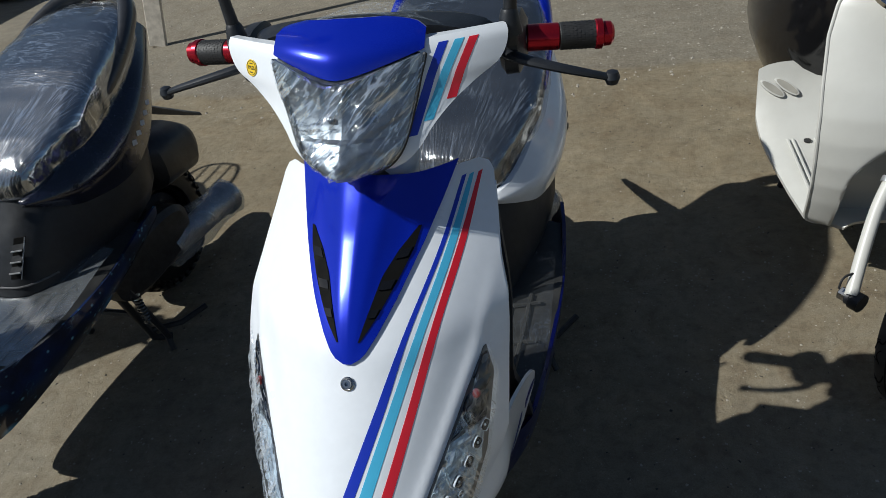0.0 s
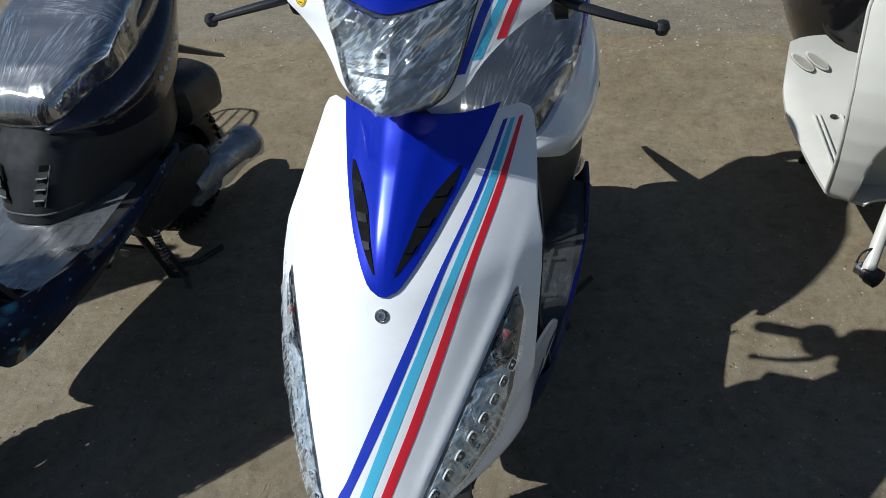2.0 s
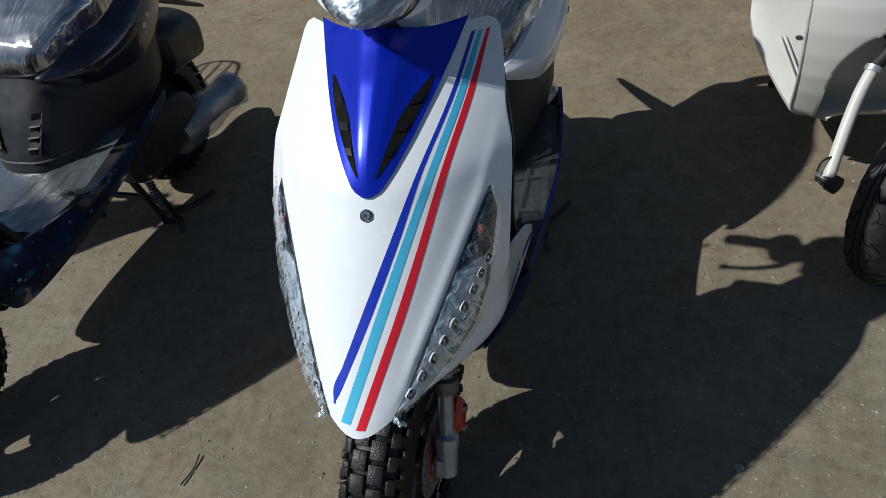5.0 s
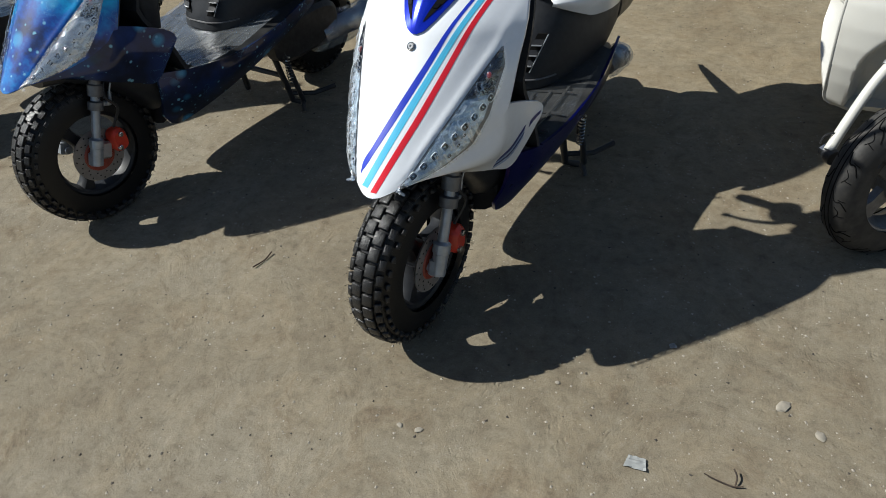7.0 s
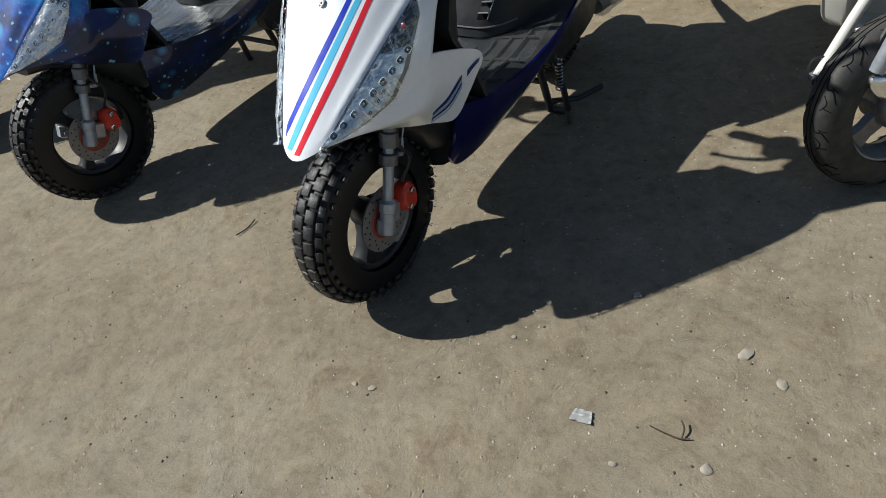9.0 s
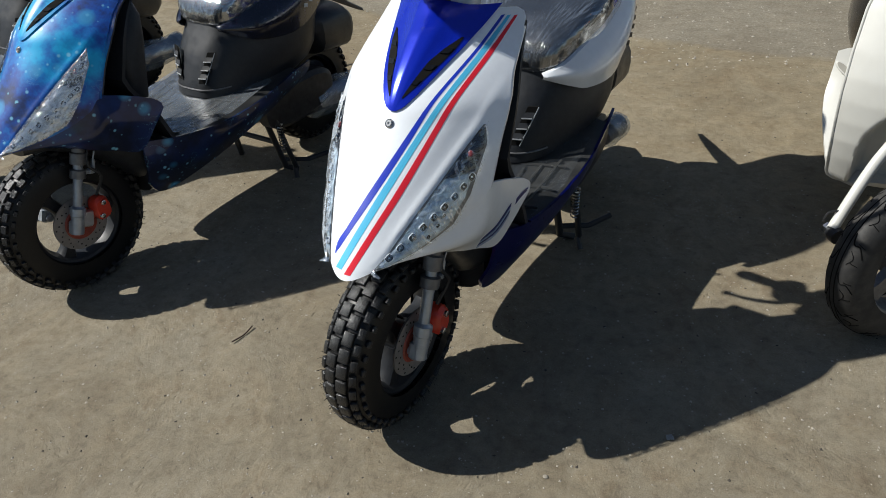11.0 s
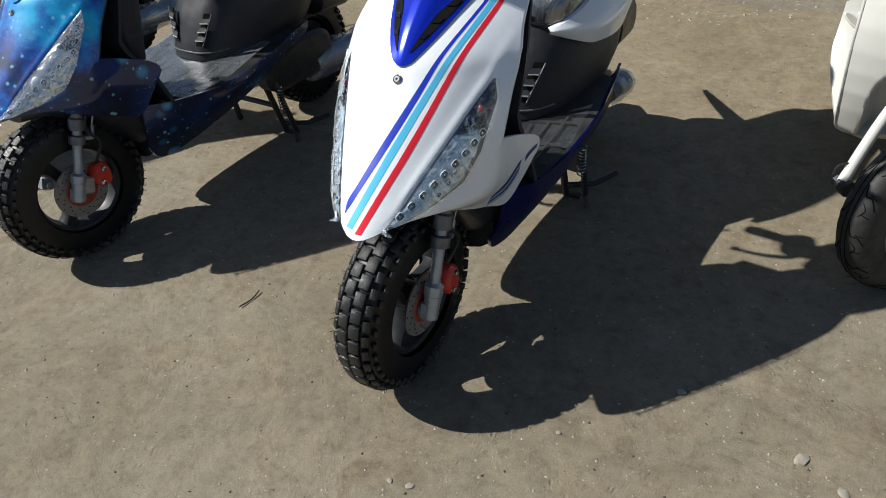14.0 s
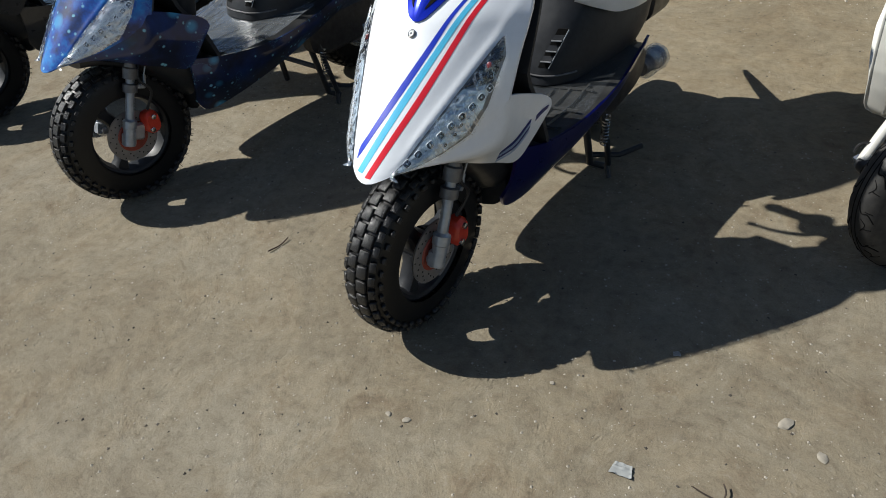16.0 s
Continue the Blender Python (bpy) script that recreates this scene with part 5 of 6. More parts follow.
        part("boot", lathe([(0, 0.017), (0.010, 0.015), (0.028, 0.0115), (0.032, 0.009)], Matrix.Translation(X(0.192, 0.487, 1.065)), 16), "black", mir)
        mm = Matrix.Translation(X(0.212, 0.492, 1.36)) @ pose(0, 0, 0, 82, 0, 0)
        part("mirror_shell", loft([[mm @ q for q in ell((0, 0, z), a_, b_, 22, 2.6)] for z, a_, b_ in ((0.0, 0.062, 0.042), (0.010, 0.066, 0.046), (0.028, 0.052, 0.036), (0.036, 0.03, 0.02))]), "black", mir, "black mirror shell")
        part("cable", tube(spline([X(0.16, 0.54, 1.03), X(0.12, 0.54, 1.0), X(0.07, 0.52, 0.96), X(0.03, 0.50, 0.90)], 14), 0.004, 8), "black", hb)
    return hb


# the skirt is the same blue, with its shade put into the colour
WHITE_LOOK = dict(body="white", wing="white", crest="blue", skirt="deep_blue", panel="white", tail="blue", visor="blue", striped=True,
                  apron_label="glossy white apron with blue, light blue and red stripes", crest_label="raised metallic blue crest panel", skirt_label="metallic blue side skirt",
                  panel_label="white side panel", tail_label="metallic blue tail hoop", cover_label="white handlebar cover", visor_label="metallic blue visor")
GALAXY_LOOK = dict(body="galaxy", wing="galaxy_dark", crest="galaxy", skirt="galaxy_dark", panel="navy", tail="charcoal", visor="galaxy", striped=False,
                   apron_label="apron with blue galaxy print", crest_label="", skirt_label="side skirt with starry navy print",
                   panel_label="navy side panel with pale lettering", tail_label="dark blue tail hoop", cover_label="", visor_label="")


def sport_scooter(look_, m, label, split):
    th = thing("motor_scooter", label, "scooter", m, "parked sport scooters")
    apron(th, look_, look_["striped"])
    inner_shield(th, look_)
    floor_part(th, look_)
    body_part(th, look_)
    engine_part(th, look_)
    head_part(th, look_)
    front_wheel(th, (0.002, 0.104, 0.227), 0.227, 0.103, 0.136, split)
    fork_leg(th, 1)
    fork_leg(th, -1)
    caliper(th)
    return th


LEAN = 2.32
white_scooter = sport_scooter(WHITE_LOOK, pose(0, 0, 0, 0, LEAN, 0), "white sport scooter with blue panels and striped apron", True)
blue_scooter = sport_scooter(GALAXY_LOOK, pose(-1.204, 0.054, 0, 0, 1.1, -3.9), "blue galaxy-print sport scooter parked beside the white one", False)
DARK_LOOK = dict(GALAXY_LOOK, body="charcoal", wing="charcoal", crest="charcoal", skirt="charcoal", panel="charcoal", tail="charcoal", visor="charcoal", apron_label="dark apron", skirt_label="dark side skirt", panel_label="dark side panel", tail_label="dark tail hoop")
dark_scooter = sport_scooter(DARK_LOOK, pose(-2.28, 0.12, 0, 0, LEAN, 0), "dark sport scooter at the end of the row", False)


# wire rack behind its seat
rack = spline([(-0.11, 1.30, 0.985), (-0.13, 1.42, 1.0), (-0.08, 1.54, 1.01), (0.08, 1.54, 1.01), (0.13, 1.42, 1.0), (0.11, 1.30, 0.985)], 24)
bm = tube(rack, 0.007, 8)
for k in range(3):
    x = -0.06 + 0.06 * k
    tube([(x, 1.31, 0.988), (x, 1.545, 1.01)], 0.005, 6, bm)
tube([(-0.115, 1.36, 0.992), (0.115, 1.36, 0.992)], 0.005, 6, bm)
tube([(-0.09, 1.31, 0.985), (-0.08, 1.30, 0.85)], 0.008, 8, bm)
tube([(0.09, 1.31, 0.985), (0.08, 1.30, 0.85)], 0.008, 8, bm)
part("rear_rack", bm, "black", dark_scooter, "black wire rear rack")



# ---- the old white scooter ----
def old_scooter(m):
    th = thing("motor_scooter", "aged white vintage scooter with charcoal steering column and turned wheel", "scooter", m)
    # leg shield: broad, with a recess for the wheel and edges that curl back
    def half(z):
        return along([(0.205, 0.150), (0.209, 0.175), (0.218, 0.192), (0.235, 0.200), (0.25, 0.203), (0.30, 0.206), (0.40, 0.212), (0.50, 0.216), (0.60, 0.214), (0.70, 0.206), (0.76, 0.190), (0.80, 0.162), (0.825, 0.12), (0.835, 0.07)], z)

    EDGE = [(0.20, 0.380), (0.25, 0.363), (0.30, 0.343), (0.36, 0.325), (0.42, 0.317), (0.48, 0.317), (0.54, 0.328), (0.60, 0.351), (0.70, 0.400), (0.835, 0.460)]

    def shield(x, z, out=0.0):
        f = abs(x) / half(z)
        y = along(EDGE, z) - 0.045 * (1 - f ** 3)
        arch = max(0.0, min(1.0, (0.145 - math.hypot(x, max(0.0, z - 0.350))) / 0.03))
        y += 0.075 * arch * arch * (3 - 2 * arch)
        return Vector((x, y + out, z))
    zs = [0.205, 0.21, 0.22] + [0.235 + 0.585 * k / 70 for k in range(71)] + [0.828, 0.835]
    rows = [[shield(half(z) * (i / 40 - 1), z) for i in range(81)] for z in zs]
    back = [[shield(half(z) * (i / 40 - 1), z, 0.008) for i in range(81)] for z in zs]
    sh = part("leg_shield", slab(rows, back), "enamel", th, "broad aged white steel leg shield", 50)
    edge = [shield(half(z) * s, z) for s, seq in ((-1, list(reversed(zs))), (1, zs)) for z in seq]
    part("edge_bead", tube(edge, 0.004, 8), "enamel", sh)
    # column cover with the horn grille at its foot
    secs = []
    for z, w, d in ((0.480, 0.060, 0.050), (0.495, 0.070, 0.075), (0.575, 0.071, 0.082), (0.625, 0.070, 0.066), (0.70, 0.069, 0.060), (0.82, 0.065, 0.058), (0.86, 0.058, 0.05)):
        secs.append(ell((0.010, 0.290 + 0.36 * max(0.0, z - 0.52), z), w, d, 28, 2.7, "xy"))
    colm = part("column_cover", loft(secs), "charcoal", th, "charcoal painted column cover")
    horn = pose(0.014, 0.218, 0.553, 66, 0, 0)
    part("horn_mouth", loft([[horn @ p for p in ell((0, 0, z), a, b, 28, 2.3)] for z, a, b in ((-0.012, 0.060, 0.038), (0.008, 0.062, 0.040), (0.012, 0.057, 0.035), (-0.004, 0.052, 0.030))]), "vent_black", colm, "black horn grille")
    for k in range(9):
        x = 0.011 * (k - 4)
        h = 0.026 * math.sqrt(max(0.05, 1 - (x / 0.05) ** 2))
        part("grille_bar", block(bmesh.new(), horn @ Matrix.Translation((x, 0, 0.000)), 0.0022, 2 * h, 0.004, 0.0008), "vent_black", colm)
    nn = pose(0.010, 0.308, 0.755, 80, 0, 0)
    part("bolt", lathe([(0, 0.010), (0.006, 0.010), (0.008, 0.006)], nn, 8), "chrome", colm, "chrome bolt")
    part("chain", tube(spline([(0.07, 0.39, 0.74), (0.10, 0.372, 0.735), (0.12, 0.39, 0.75), (0.16, 0.385, 0.74), (0.20, 0.42, 0.75)], 40), [0.004 + 0.002 * (k % 2) for k in range(40)], 6), "dark_metal", th, "dark chain")
    # steered parts, turned to the scooter's right
    T = pose(0.008, 0.020, 0, 0, 0, -51)
    X = lambda x, y, z: T @ Vector((x, y, z))
    wp = pose(0.014, 0.020, 0, 0, 0, -44) @ pose(0.026, 0, 0, 0, -7, 0) @ wheel_pose((0, -0.006, 0.2165))
    tyre = part("tyre", lathe(tyre_profile(0.218, 0.096, 0.140), wp, 64, caps=False), "old_tyre", th, "worn black road tyre with wavy grooves")
    bm = bmesh.new()
    prof = [(abs(z), r) for z, r in tyre_profile(0.218, 0.096, 0.140) if z >= -0.001][::-1]
    prof = sorted(set((round(z, 4), r) for z, r in prof))
    on = lambda ax, ang: wp @ Vector(((along(prof, abs(ax)) - 0.0002) * math.cos(ang), (along(prof, abs(ax)) - 0.0002) * math.sin(ang), ax))
    for s in (-1, 1):
        tube([on(s * 0.0065, 2 * math.pi * k / 60) for k in range(61)], 0.0016, 5, bm)
        for k in range(13):
            a = 2 * math.pi * (k + (0.5 if s > 0 else 0.0)) / 13
            # a long wavy groove, a hook and two short cuts in each pitch
            tube([on(s * (0.010 + 0.030 * f), a + 0.26 * f + 0.05 * math.sin(f * 6.3)) for f in [j / 12 for j in range(13)]], 0.0017, 5, bm)
            tube([on(s * (0.020 + 0.009 * math.sin(f * 3.1)), a + 0.20 + 0.16 * f) for f in [j / 8 for j in range(9)]], 0.0013, 5, bm)
            for q in (0.10, 0.33):
                tube([on(s * (0.026 + 0.012 * f), a + q + 0.03 * f) for f in (0, 0.5, 1)], 0.0013, 5, bm)
    tagged(part("groove", bm, "vent_black", tyre), kind="stuff")
    bm = lathe([(-0.034, 0.146), (-0.036, 0.136), (-0.028, 0.128), (0.0, 0.112), (0.028, 0.128), (0.036, 0.136), (0.034, 0.146)], wp, 56, caps=False)
    rim = part("rim", bm, "dull_steel", th, "grey steel rim")
    for ax in (-0.034, 0.034):
        part("rim_lip", tube([wp @ Vector((0.139 * math.cos(a), 0.139 * math.sin(a), ax)) for a in (2 * math.pi * k / 48 for k in range(49))], 0.0065, 8), "rim_grey", rim, "worn grey rim lip")
    bm = lathe([(-0.05, 0.03), (-0.04, 0.055), (0.03, 0.06), (0.045, 0.05), (0.052, 0.022)], wp, 30)
    for k in range(5):
        a = 2 * math.pi * k / 5 + 0.3
        rings = []
        for r, w in ((0.05, 0.024), (0.09, 0.019), (0.124, 0.026)):
            rings.append([wp @ (Matrix.Rotation(a, 4, "Z") @ Vector((r, y * w, 0.008 + z * 0.012))) for y, z in ((-1, -1), (1, -1), (1, 1), (-1, 1))])
        loft(rings, True, bm)
    part("hub", bm, "dull_steel", rim)
    # upper end of the far tube, the recess's shade given as dark metal
    part("shaded_tube_top", tube(spline([(-0.068, 0.256, 0.410), (-0.035, 0.280, 0.440), (-0.015, 0.30, 0.47), (0.0, 0.31, 0.49)], 10), [0.016] * 10, 12), "dark_metal", th)
    # far leg: a white tube, its bent neck coloured dark for shade; near leg: white neck, silver sleeve; a damper beside
    # the near one
    legs = {1: [X(0.055, -0.098, 0.345), X(0.050, -0.046, 0.490), X(0.040, -0.022, 0.545), X(0.035, -0.010, 0.605)],
            -1: [(-0.160, 0.075, 0.222), (-0.131, 0.144, 0.288), (-0.098, 0.212, 0.358), (-0.066, 0.258, 0.412)]}
    damper = [X(0.068, -0.046, 0.315), X(0.066, -0.008, 0.480), X(0.062, -0.004, 0.520)]
    for s in (-1, 1):
        pts = spline(legs[s], 18)
        leg = part("fork_tube", tube(pts, [0.0145] * 18, 18), "enamel", th, "white painted fork tube")
        if s > 0:
            part("sleeve", tube([pts[0], pts[4], pts[7]], 0.0158, 18), "fork_metal", leg, "scuffed silver sleeve")
            part("pinch_collar", tube([pts[6].lerp(pts[7], 0.4), pts[7]], 0.018, 16), "dark_metal", leg)
        else:
            part("neck_collar", tube([pts[16], pts[17]], 0.019, 16), "alloy", leg)
        if s < 0:
            continue
        dp = [Vector(p) for p in damper]
        part("damper", tube([dp[0], dp[0].lerp(dp[1], 0.55)], 0.0145, 16), "fork_metal", leg, "scuffed silver damper")
        part("damper_sleeve", tube([dp[0].lerp(dp[1], 0.5), dp[1]], 0.0162, 16), "fork_metal", leg)
        part("damper_rod", tube(dp[1:], 0.010, 12), "dark_metal", leg)
        way = (dp[2] - dp[1]).normalized()
        plate = Matrix.Translation(dp[2] + way * 0.014) @ way.to_track_quat("Z", "Y").to_matrix().to_4x4()
        bm = loft([[plate @ Vector((x * w, y * d, h)) for x, y in ((-1, -1), (1, -1), (1, 1), (-1, 1))] for h, w, d in ((-0.030, 0.010, 0.010), (-0.010, 0.016, 0.024), (0.034, 0.012, 0.014))])
        part("bracket", bm, "enamel", leg, angle=25)
        a, b = X(0.068 * s, -0.118, 0.340), X(0.068 * s, 0.016, 0.216)
        way = (b - a).normalized()
        side = (X(1, 0, 0) - X(0, 0, 0)).normalized()
        up = side.cross(way)
        link = Matrix((side, way, up)).transposed().to_4x4()
        link.translation = (a + b) / 2
        bm = loft([[link @ p for p in ell((x, 0, 0), q, w, 24, 3.0, "yz")] for x, q, w in ((-0.014, 0.078, 0.016), (-0.010, 0.088, 0.021), (0.008, 0.088, 0.021), (0.014, 0.076, 0.014))])
        lk = part("axle_link", bm, "chrome", th, "polished axle link")
        lm = link @ Matrix.Translation((0.014 * s, 0.018, 0)) @ pose(0, 0, 0, 0, 90 * s, 0)
        part("link_badge", lathe([(0, 0.011), (0.003, 0.011), (0.004, 0.008)], lm, 14), "dull_steel", lk)
        part("axle_nut", lathe([(0, 0.014), (0.012, 0.014), (0.014, 0.010)], link @ Matrix.Translation((0.014 * s, 0.072, 0)) @ pose(0, 0, 0, 0, 90 * s, 0), 6), "steel", lk)
    am = Matrix.Translation((-0.140, 0.060, 0.210)) @ pose(0, 0, 0, 0, 0, -51) @ pose(0, 0, 0, 0, -90, 0)
    bolt = part("axle_bolt", lathe([(0, 0.022), (0.022, 0.022), (0.026, 0.018), (0.034, 0.018)], am, 14), "black", th, "black axle end with a bright nut")
    part("nut", lathe([(0.034, 0.016), (0.052, 0.016), (0.055, 0.012)], am, 6), "steel", bolt)
    part("brake_cable", tube(spline([X(0.052, -0.125, 0.30), X(0.030, -0.095, 0.37), X(0.012, -0.040, 0.47), X(0.008, -0.020, 0.585)], 20), 0.008, 8), "black", th)
    part("fork_bridge", block(bmesh.new(), Matrix.Translation((0.005, 0.29, 0.48)), 0.11, 0.06, 0.05, 0.012), "dark_metal", th)
    part("hook", tube(spline([(-0.185, 0.085, 0.235), (-0.180, 0.09, 0.256), (-0.165, 0.10, 0.262), (-0.13, 0.115, 0.26)], 12), 0.0028, 6), "dark_metal", th)
    # headset with round lamp, orange signals, silver levers
    H = Matrix.Translation((0, 0.40, 0.86)) @ pose(0, 0, 0, 0, 0, -51)
    part("headset", loft([[H @ p for p in ell((0, y, z), a, b, 24, 2.5, "xz")] for y, z, a, b in ((0.10, 0.03, 0.05, 0.04), (0.06, 0.03, 0.11, 0.07), (-0.02, 0.025, 0.115, 0.085), (-0.10, 0.01, 0.09, 0.085), (-0.13, 0.0, 0.08, 0.08))]), "enamel", th, "white headlamp housing")
    lampm = H @ Matrix.Translation((0, -0.13, 0.0)) @ pose(0, 0, 0, 84, 0, 0)
    ring_ = part("headlamp_rim", lathe([(-0.01, 0.078), (0.0, 0.086), (0.012, 0.084), (0.016, 0.074), (0.01, 0.070)], lampm, 36, caps=False), "chrome", th, "chrome headlamp rim")
    part("reflector", lathe([(0.008, 0.071), (-0.01, 0.055), (-0.03, 0.02)], lampm, 30), "chrome", ring_)
    part("lamp_glass", lathe([(0.010, 0.072), (0.018, 0.050), (0.022, 0.02)], lampm, 30), "lens", ring_)
    for s in (-1, 1):
        G = lambda x, y, z: H @ Vector((x * s, y, z))
        part("handlebar_arm", tube([G(0.08, 0.03, 0.04), G(0.18, 0.05, -0.005), G(0.26, 0.07, -0.042)], [0.035, 0.022, 0.018], 14), "enamel", th)
        part("grip", tube([G(0.25, 0.068, -0.040), G(0.37, 0.10, -0.052)], 0.017, 14), "black", th)
        lv = part("brake_lever", tube(spline([G(0.22, 0.02, -0.045), G(0.30, -0.01, -0.065), G(0.385, 0.01, -0.085)], 12), [0.008 - 0.002 * k / 11 for k in range(12)], 10), "steel", th, "silver lever with ball end")
        part("ball_end", lathe([(-0.010, 0.003), (-0.007, 0.008), (0, 0.010), (0.007, 0.008), (0.010, 0.003)], Matrix.Translation(G(0.39, 0.012, -0.085)), 12), "steel", lv)
        part("turn_signal", loft([[Matrix.Translation(G(0.245, -0.005, -0.022)) @ p for p in ell((x, 0, 0), a, a, 20, 2.0, "yz")] for x, a in ((-0.03, 0.012), (-0.022, 0.026), (0.0, 0.031), (0.022, 0.026), (0.03, 0.012))]), "orange", th, "orange turn signal")
    # floor with ribs, rising to the body behind
    prof = [(0.345, 0.232), (0.55, 0.232), (0.72, 0.24), (0.80, 0.258), (0.86, 0.302), (0.90, 0.356), (0.925, 0.41)]
    rows, low = [], []
    for y, z in spline([(p[0], p[1], 0) for p in prof], 24) and [(v.x, v.y) for v in spline([(p[0], p[1], 0) for p in prof], 24)]:
        w = along([(0.345, 0.110), (0.352, 0.140), (0.362, 0.162), (0.378, 0.180), (0.40, 0.192), (0.5, 0.207), (0.62, 0.222), (0.75, 0.238), (0.85, 0.25), (0.93, 0.24)], y)
        rows.append([Vector((w * x, y, z - 0.02 * abs(x) ** 8)) for x in [k / 10 - 1 for k in range(21)]])
        low.append([p - Vector((0, -0.006, 0.012)) for p in rows[-1]])
    fl = part("footboard", slab(rows, low), "enamel", th, "white footboard with ribbed strips")
    for s in (-1, 1):
        for x in (0.085, 0.098, 0.155, 0.168):
            part("rib", tube([(x * s, 0.46, 0.239), (x * s * 1.05, 0.74, 0.247)], 0.004, 6, flat=0.8), "enamel", fl)
        part("screw", lathe([(0, 0.010), (0.004, 0.010)], Matrix.Translation((0.125 * s, 0.73, 0.244)), 12), "dark_metal", fl)
        for k in range(2):
            mm = pose(s * (0.205 - 0.040 * k), 0.884, 0.342 + 0.004 * k, 56, 0, 0) @ pose(0, 0, 0, 0, 0, -s * 52)
            vent = part("oval_vent", loft([[mm @ p for p in ell((0, 0, z), a, b, 24, 2.0)] for z, a, b in ((-0.004, 0.0135, 0.042), (0.003, 0.0135, 0.042), (0.004, 0.0118, 0.040))]), "enamel", fl, "oval vent with a grey mesh")
            part("opening", loft([[mm @ p for p in ell((0, 0, z), a, b, 24, 2.0)] for z, a, b in ((0.003, 0.0095, 0.036), (0.0046, 0.0095, 0.036))]), "grubby", vent)
    # rear body, seat
    part("rear_cowl", loft([ell((0, yc, z), a, b, 40, 2.5, "xy") for yc, z, a, b in ((1.22, 0.30, 0.19, 0.30), (1.20, 0.38, 0.222, 0.31), (1.18, 0.44, 0.236, 0.315), (1.17, 0.52, 0.238, 0.315), (1.16, 0.60, 0.228, 0.30), (1.155, 0.66, 0.215, 0.29), (1.15, 0.68, 0.20, 0.28))]), "gloss_black", th, "glossy black rear cowl")
    part("cowl_seam", tube([p for p in ell((0, 1.156, 0.645), 0.224, 0.296, 60, 2.5, "xy")], 0.004, 6), "steel", th)
    part("seat_rim", loft([ell((0, 1.15, z), a, b, 40, 2.5, "xy") for z, a, b in ((0.67, 0.195, 0.275), (0.70, 0.205, 0.285), (0.735, 0.195, 0.275), (0.75, 0.17, 0.25))]), "white", th, "white seat surround")
    part("seat", loft([ell((0, 1.15, z), a, b, 40, 2.5, "xy") for z, a, b in ((0.735, 0.172, 0.252), (0.752, 0.165, 0.245), (0.762, 0.12, 0.20))]), "brown", th, "brown vinyl seat")
    wr = wheel_pose((0, 1.28, 0.225))
    part("tyre", lathe(tyre_profile(0.225, 0.098, 0.142), wr, 48, caps=False), "tyre", th)
    part("rim", lathe([(-0.04, 0.144), (-0.03, 0.125), (0.0, 0.03), (0.03, 0.125), (0.04, 0.144)], wr, 40), "alloy", th)
    for s in (-1, 1):
        part("stand_leg", tube([(0.11 * s, 0.80, 0.24), (0.15 * s, 0.85, 0.012)], 0.012, 8), "dark_metal", th)
    return th


vintage_scooter = old_scooter(pose(1.03, 0.84, 0, 0, 0, 0))


# ---- kiosks behind ----
def kiosk(x0, x1, y, depth, high, mat, label):
    th = thing("kiosk", label, "kiosk", Matrix.Identity(4))
    w = x1 - x0
    bm = block(bmesh.new(), Matrix.Translation(((x0 + x1) / 2, y + depth / 2 + 0.02, 0.06 + high / 2)), w, depth, high, 0.02)
    part("wall", bm, mat, th)
    n = max(2, int(w / 0.28))
    for k in range(n + 1):
        part("panel_rib", block(bmesh.new(), Matrix.Translation((x0 + w * k / n, y + 0.012, 0.12 + high / 2)), 0.03, 0.02, high - 0.05, 0.004), mat, th)
    part("base_rail", block(bmesh.new(), Matrix.Translation(((x0 + x1) / 2, y + 0.0, 0.09)), w + 0.04, 0.06, 0.08, 0.008), mat, th)
    for k in (0, 0.5, 1):
        part("foot", block(bmesh.new(), Matrix.Translation((x0 + w * k, y + 0.10, 0.03)), 0.10, 0.10, 0.06, 0.005), "dark_metal", th)
    part("roof", block(bmesh.new(), Matrix.Translation(((x0 + x1) / 2, y + depth / 2, 0.12 + high)), w + 0.1, depth + 0.1, 0.06, 0.01), "dark_metal", th)
    return th


kiosk(-3.05, -1.30, 4.88, 2.2, 2.2, "sheet_white", "white sheet-metal kiosk on a steel base")
kiosk(-4.55, -3.12, 5.15, 2.2, 2.2, "sheet_blue", "blue sheet-metal kiosk on a steel base")
left_kiosk = kiosk(-7.6, -4.62, 5.05, 2.2, 2.2, "sheet_white", "white sheet-metal kiosk with an added unseen overhang")
# unseen board, added to throw the dark shadow on the yard
bm = block(bmesh.new(), Matrix.Translation((-7.0, 4.30, 2.05)) @ pose(0, 0, 0, 5, 0, 0), 1.5, 1.6, 0.04, 0.01)
part("shadow_board", bm, "sheet_blue", left_kiosk)
post = thing("post", "thin weathered white wooden post leaning at the kiosk", "post", Matrix.Identity(4))
part("board", tube([(-4.87, 4.70, 0.0), (-5.05, 4.85, 1.6)], 0.03, 8), "wood", post)
plank = thing("plank", "weathered pale wooden plank leaning upright", "plank", pose(-2.485, 3.58, 0, -4, 13, 6))
part("board", block(bmesh.new(), Matrix.Translation((0, 0, 0.70)), 0.110, 0.03, 1.40, 0.004), "wood", plank)

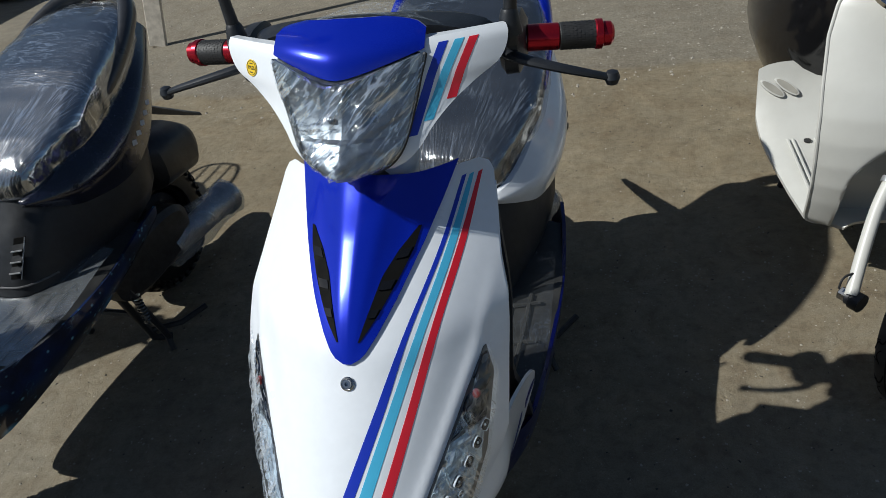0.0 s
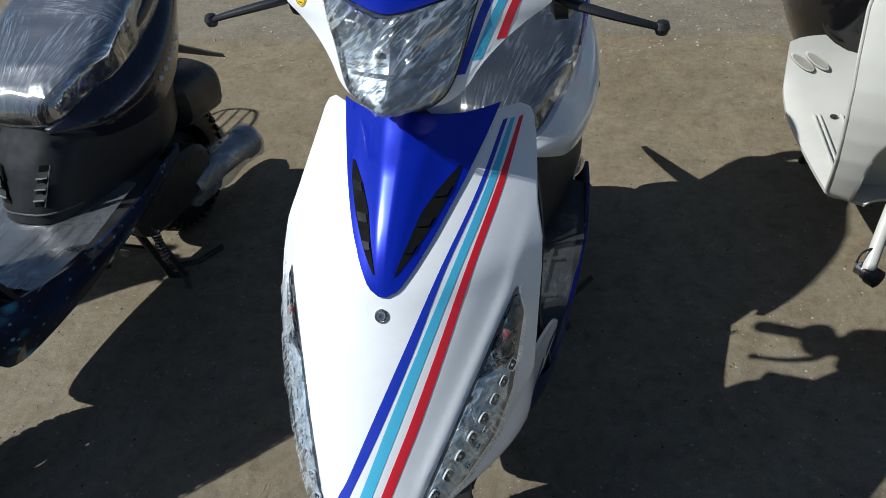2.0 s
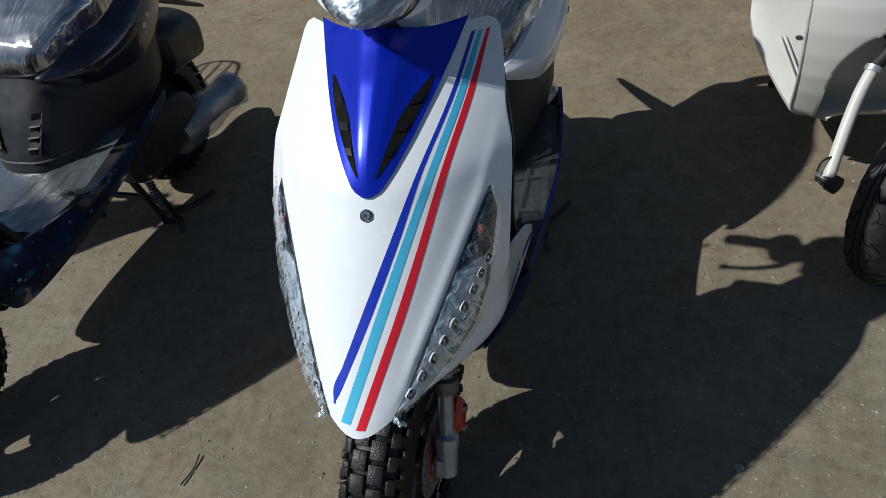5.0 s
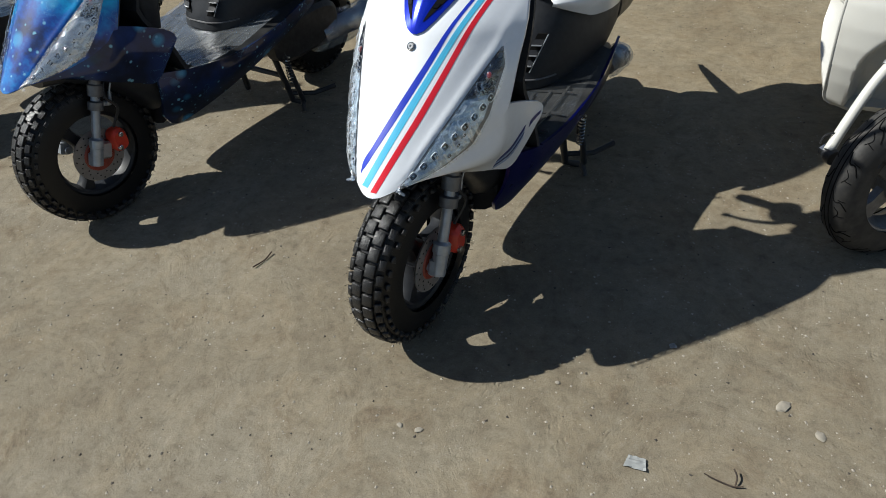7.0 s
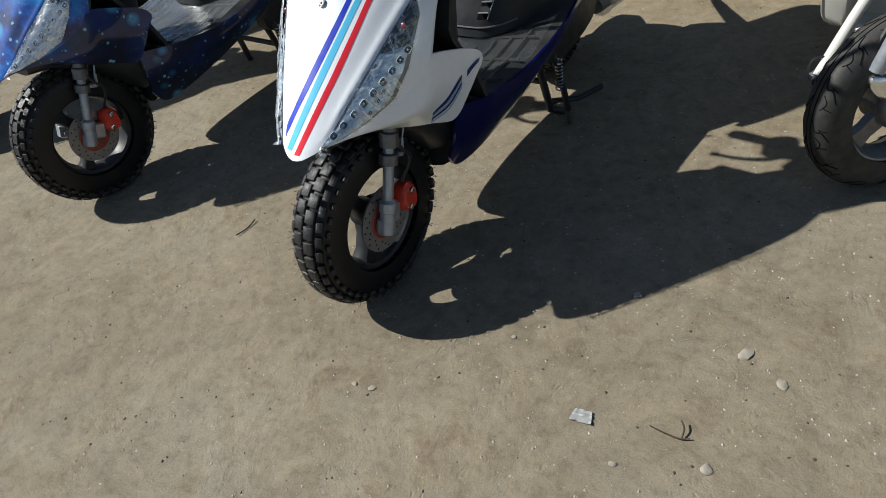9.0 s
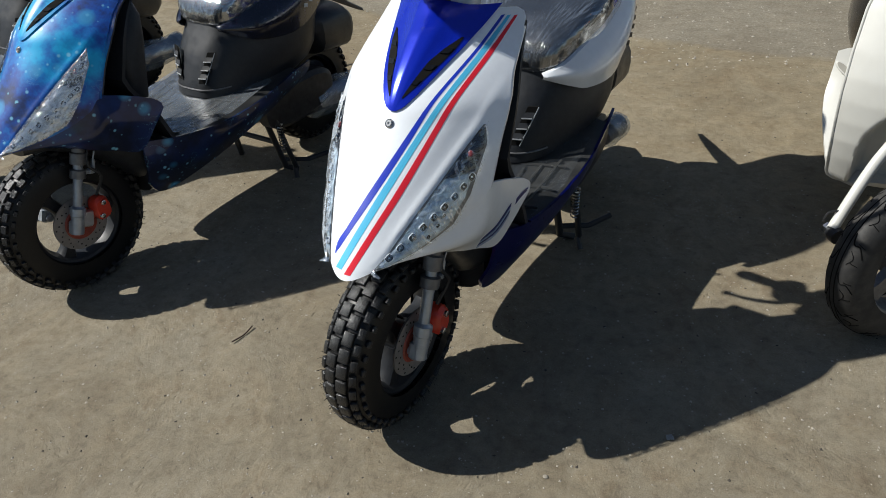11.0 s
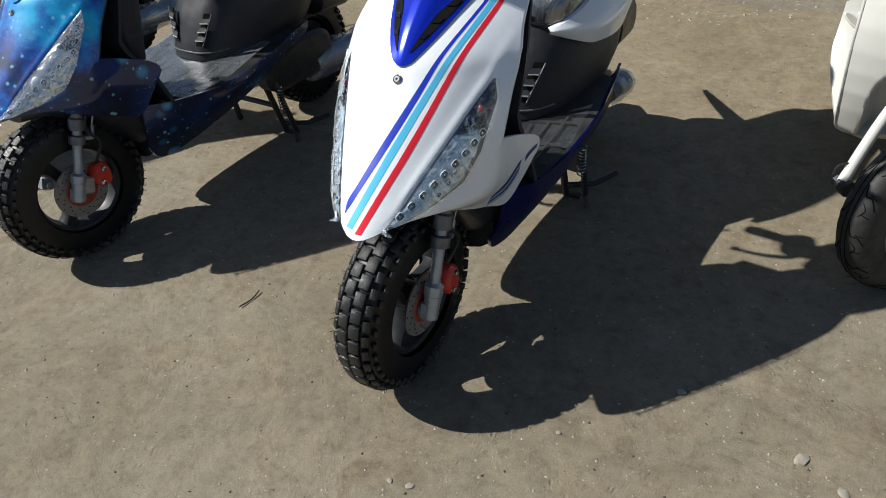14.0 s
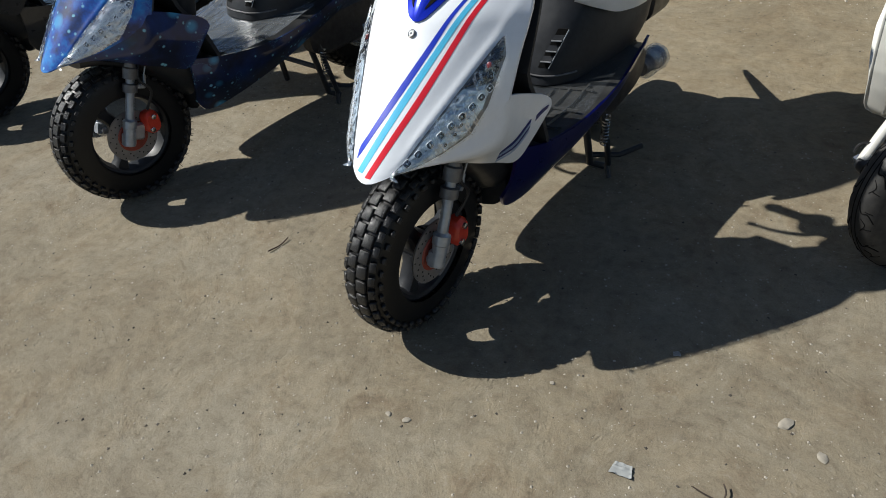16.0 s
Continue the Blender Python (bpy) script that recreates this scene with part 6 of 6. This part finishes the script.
# ---- loose things on the ground ----
def pebble(x, y, size, mat, seed, label, name="stone", flat=0.35):
    bm = bmesh.new()
    bmesh.ops.create_icosphere(bm, subdivisions=2, radius=1.0)
    for v in bm.verts:
        d = 1 + 0.35 * noise.noise(v.co * 1.3 + Vector((seed * 7.3, 0, 0)))
        v.co = Vector((v.co.x * size * d, v.co.y * size * 0.75 * d, v.co.z * size * 0.7 * flat * d))
    low = min(v.co.z for v in bm.verts)
    for v in bm.verts:
        v.co.z -= low * 0.5
    ob = part(name, bm, mat, None, "", 50)
    ob.matrix_world = pose(x, y, 0, 0, 0, seed * 67)
    tagged(ob, label, name, "stones on the yard" if name == "stone" else "")
    return ob


for k, (x, y, size) in enumerate(((0.894, 0.167, 0.018), (0.975, 0.116, 0.014), (0.729, -0.184, 0.009), (0.892, -0.126, 0.014), (0.121, -0.224, 0.008), (0.167, -0.219, 0.010), (-0.398, -0.262, 0.004), (0.41, 0.034, 0.007))):
    pebble(x, y, size, "stone", k + 1, "small pale stone lying on the concrete")


def scrap(x, y, w, h, turn, seed, label):
    rows = [[Vector((w * (i / 8 - 0.5) * (1 - 0.25 * k / 8), h * (k / 8 - 0.5), 0.003 + 0.007 * abs(noise.noise(Vector((i * 0.7, k * 0.7, seed)))))) for i in range(9)] for k in range(9)]
    ob = part("plastic_scrap", slab(rows, [[p - Vector((0, 0, 0.001)) for p in r] for r in rows]), "paper", None, "", 20)
    ob.matrix_world = pose(x, y, 0, 0, 0, turn)
    tagged(ob, label, "scrap")


scrap(0.635, -0.107, 0.048, 0.030, 5, 4.0, "crumpled scrap of clear white plastic")
scrap(0.63, 0.251, 0.018, 0.014, 30, 7.0, "tiny white plastic scrap lying in shade")
twig = part("twig", tube(spline([(-0.045, 0.01, 0.012), (-0.02, 0.0, 0.006), (0.01, -0.012, 0.005), (0.03, -0.012, 0.006)], 14), 0.0016, 6), "bark")
tube_b = part("side_shoot", tube(spline([(0.014, -0.012, 0.005), (0.02, 0.006, 0.012), (0.016, 0.022, 0.016)], 8), 0.0018, 6), "bark", twig)
twig.matrix_world = pose(0.815, -0.075, 0, 0, 0, 20)
tagged(twig, "dry dark forked twig lying on the concrete", "twig")
stick = part("stick", tube(spline([(-0.03, -0.028, 0.006), (0.0, 0.0, 0.004), (0.02, 0.03, 0.008)], 12), 0.0022, 6), "bark")
stick.matrix_world = pose(-0.540, 0.126, 0, 0, 0, 32)
tagged(stick, "short dark dry stick lying on the concrete", "stick")

# grit: a scatter of tiny chips over the yard
bm = bmesh.new()
rng = random.Random(5)
for k in range(10500):
    far = rng.random()
    if far < 0.62:
        x, y = rng.uniform(-1.6, 1.9), rng.uniform(-0.7, 1.4)
    elif far < 0.75:
        x, y = rng.uniform(-2.6, 2.4), rng.uniform(1.0, 2.6)
    else:
        x, y = rng.uniform(-3.0, 2.6), rng.uniform(2.45, 4.4)
    r = rng.choice((0.0007, 0.0009, 0.0011, 0.0013, 0.0013, 0.0018, 0.0018, 0.0024, 0.0036)) * (1.0 if y < 2.4 else 2.2)
    a = rng.uniform(0, 6.28)
    m = Matrix.Translation((x, y, 0.0)) @ Matrix.Rotation(a, 4, "Z")
    vs = [bm.verts.new(m @ Vector(p)) for p in ((-r, -r * 0.6, 0), (r, -r * 0.7, 0), (r * 0.8, r * 0.8, 0), (-r * 0.7, r, 0), (r * 0.1, 0, r * rng.uniform(0.5, 1.0)))]
    for i in range(4):
        bm.faces.new((vs[i], vs[(i + 1) % 4], vs[4]))
grit = part("grit", bm, "chip", None, "", 10)
tagged(grit, "fine pale grit scattered over the concrete", "grit", kind="stuff")
bm = bmesh.new()
for k in range(1500):
    x, y = rng.uniform(-1.7, 2.0), rng.uniform(-0.7, 2.4)
    r = rng.choice((0.0009, 0.0013, 0.0018, 0.0026, 0.0036))
    m = Matrix.Translation((x, y, 0.0)) @ Matrix.Rotation(rng.uniform(0, 6.28), 4, "Z")
    w = rng.uniform(0.4, 1.0)
    vs = [bm.verts.new(m @ Vector(p)) for p in ((-r, -r * w, 0), (r * 1.3, -r * 0.7 * w, 0), (r * 0.8, r * w, 0), (-r * 0.7, r * w, 0), (r * 0.1, 0, r * rng.uniform(0.5, 1.0)))]
    for i in range(4):
        bm.faces.new((vs[i], vs[(i + 1) % 4], vs[4]))
tagged(part("dark_grit", bm, "dark_stone", None, "", 10), "dark specks of grit scattered over the concrete", "grit", kind="stuff")

# ---- ground ----
bm = bmesh.new()
xs = [-400, -120, -40, -15, -8] + [-5 + 0.25 * k for k in range(37)] + [6, 9, 15, 40, 120, 400]
ys = [-400, -120, -40, -15, -8, -5] + [-3 + 0.25 * k for k in range(37)] + [7, 9, 15, 40, 120, 400]
sheet(bm, [[Vector((x, y, 0.0)) for x in xs] for y in ys])
ground = part("ground", bm, "ground")
tagged(ground, "dusty worn concrete yard with sand and grit", "ground", kind="structure")
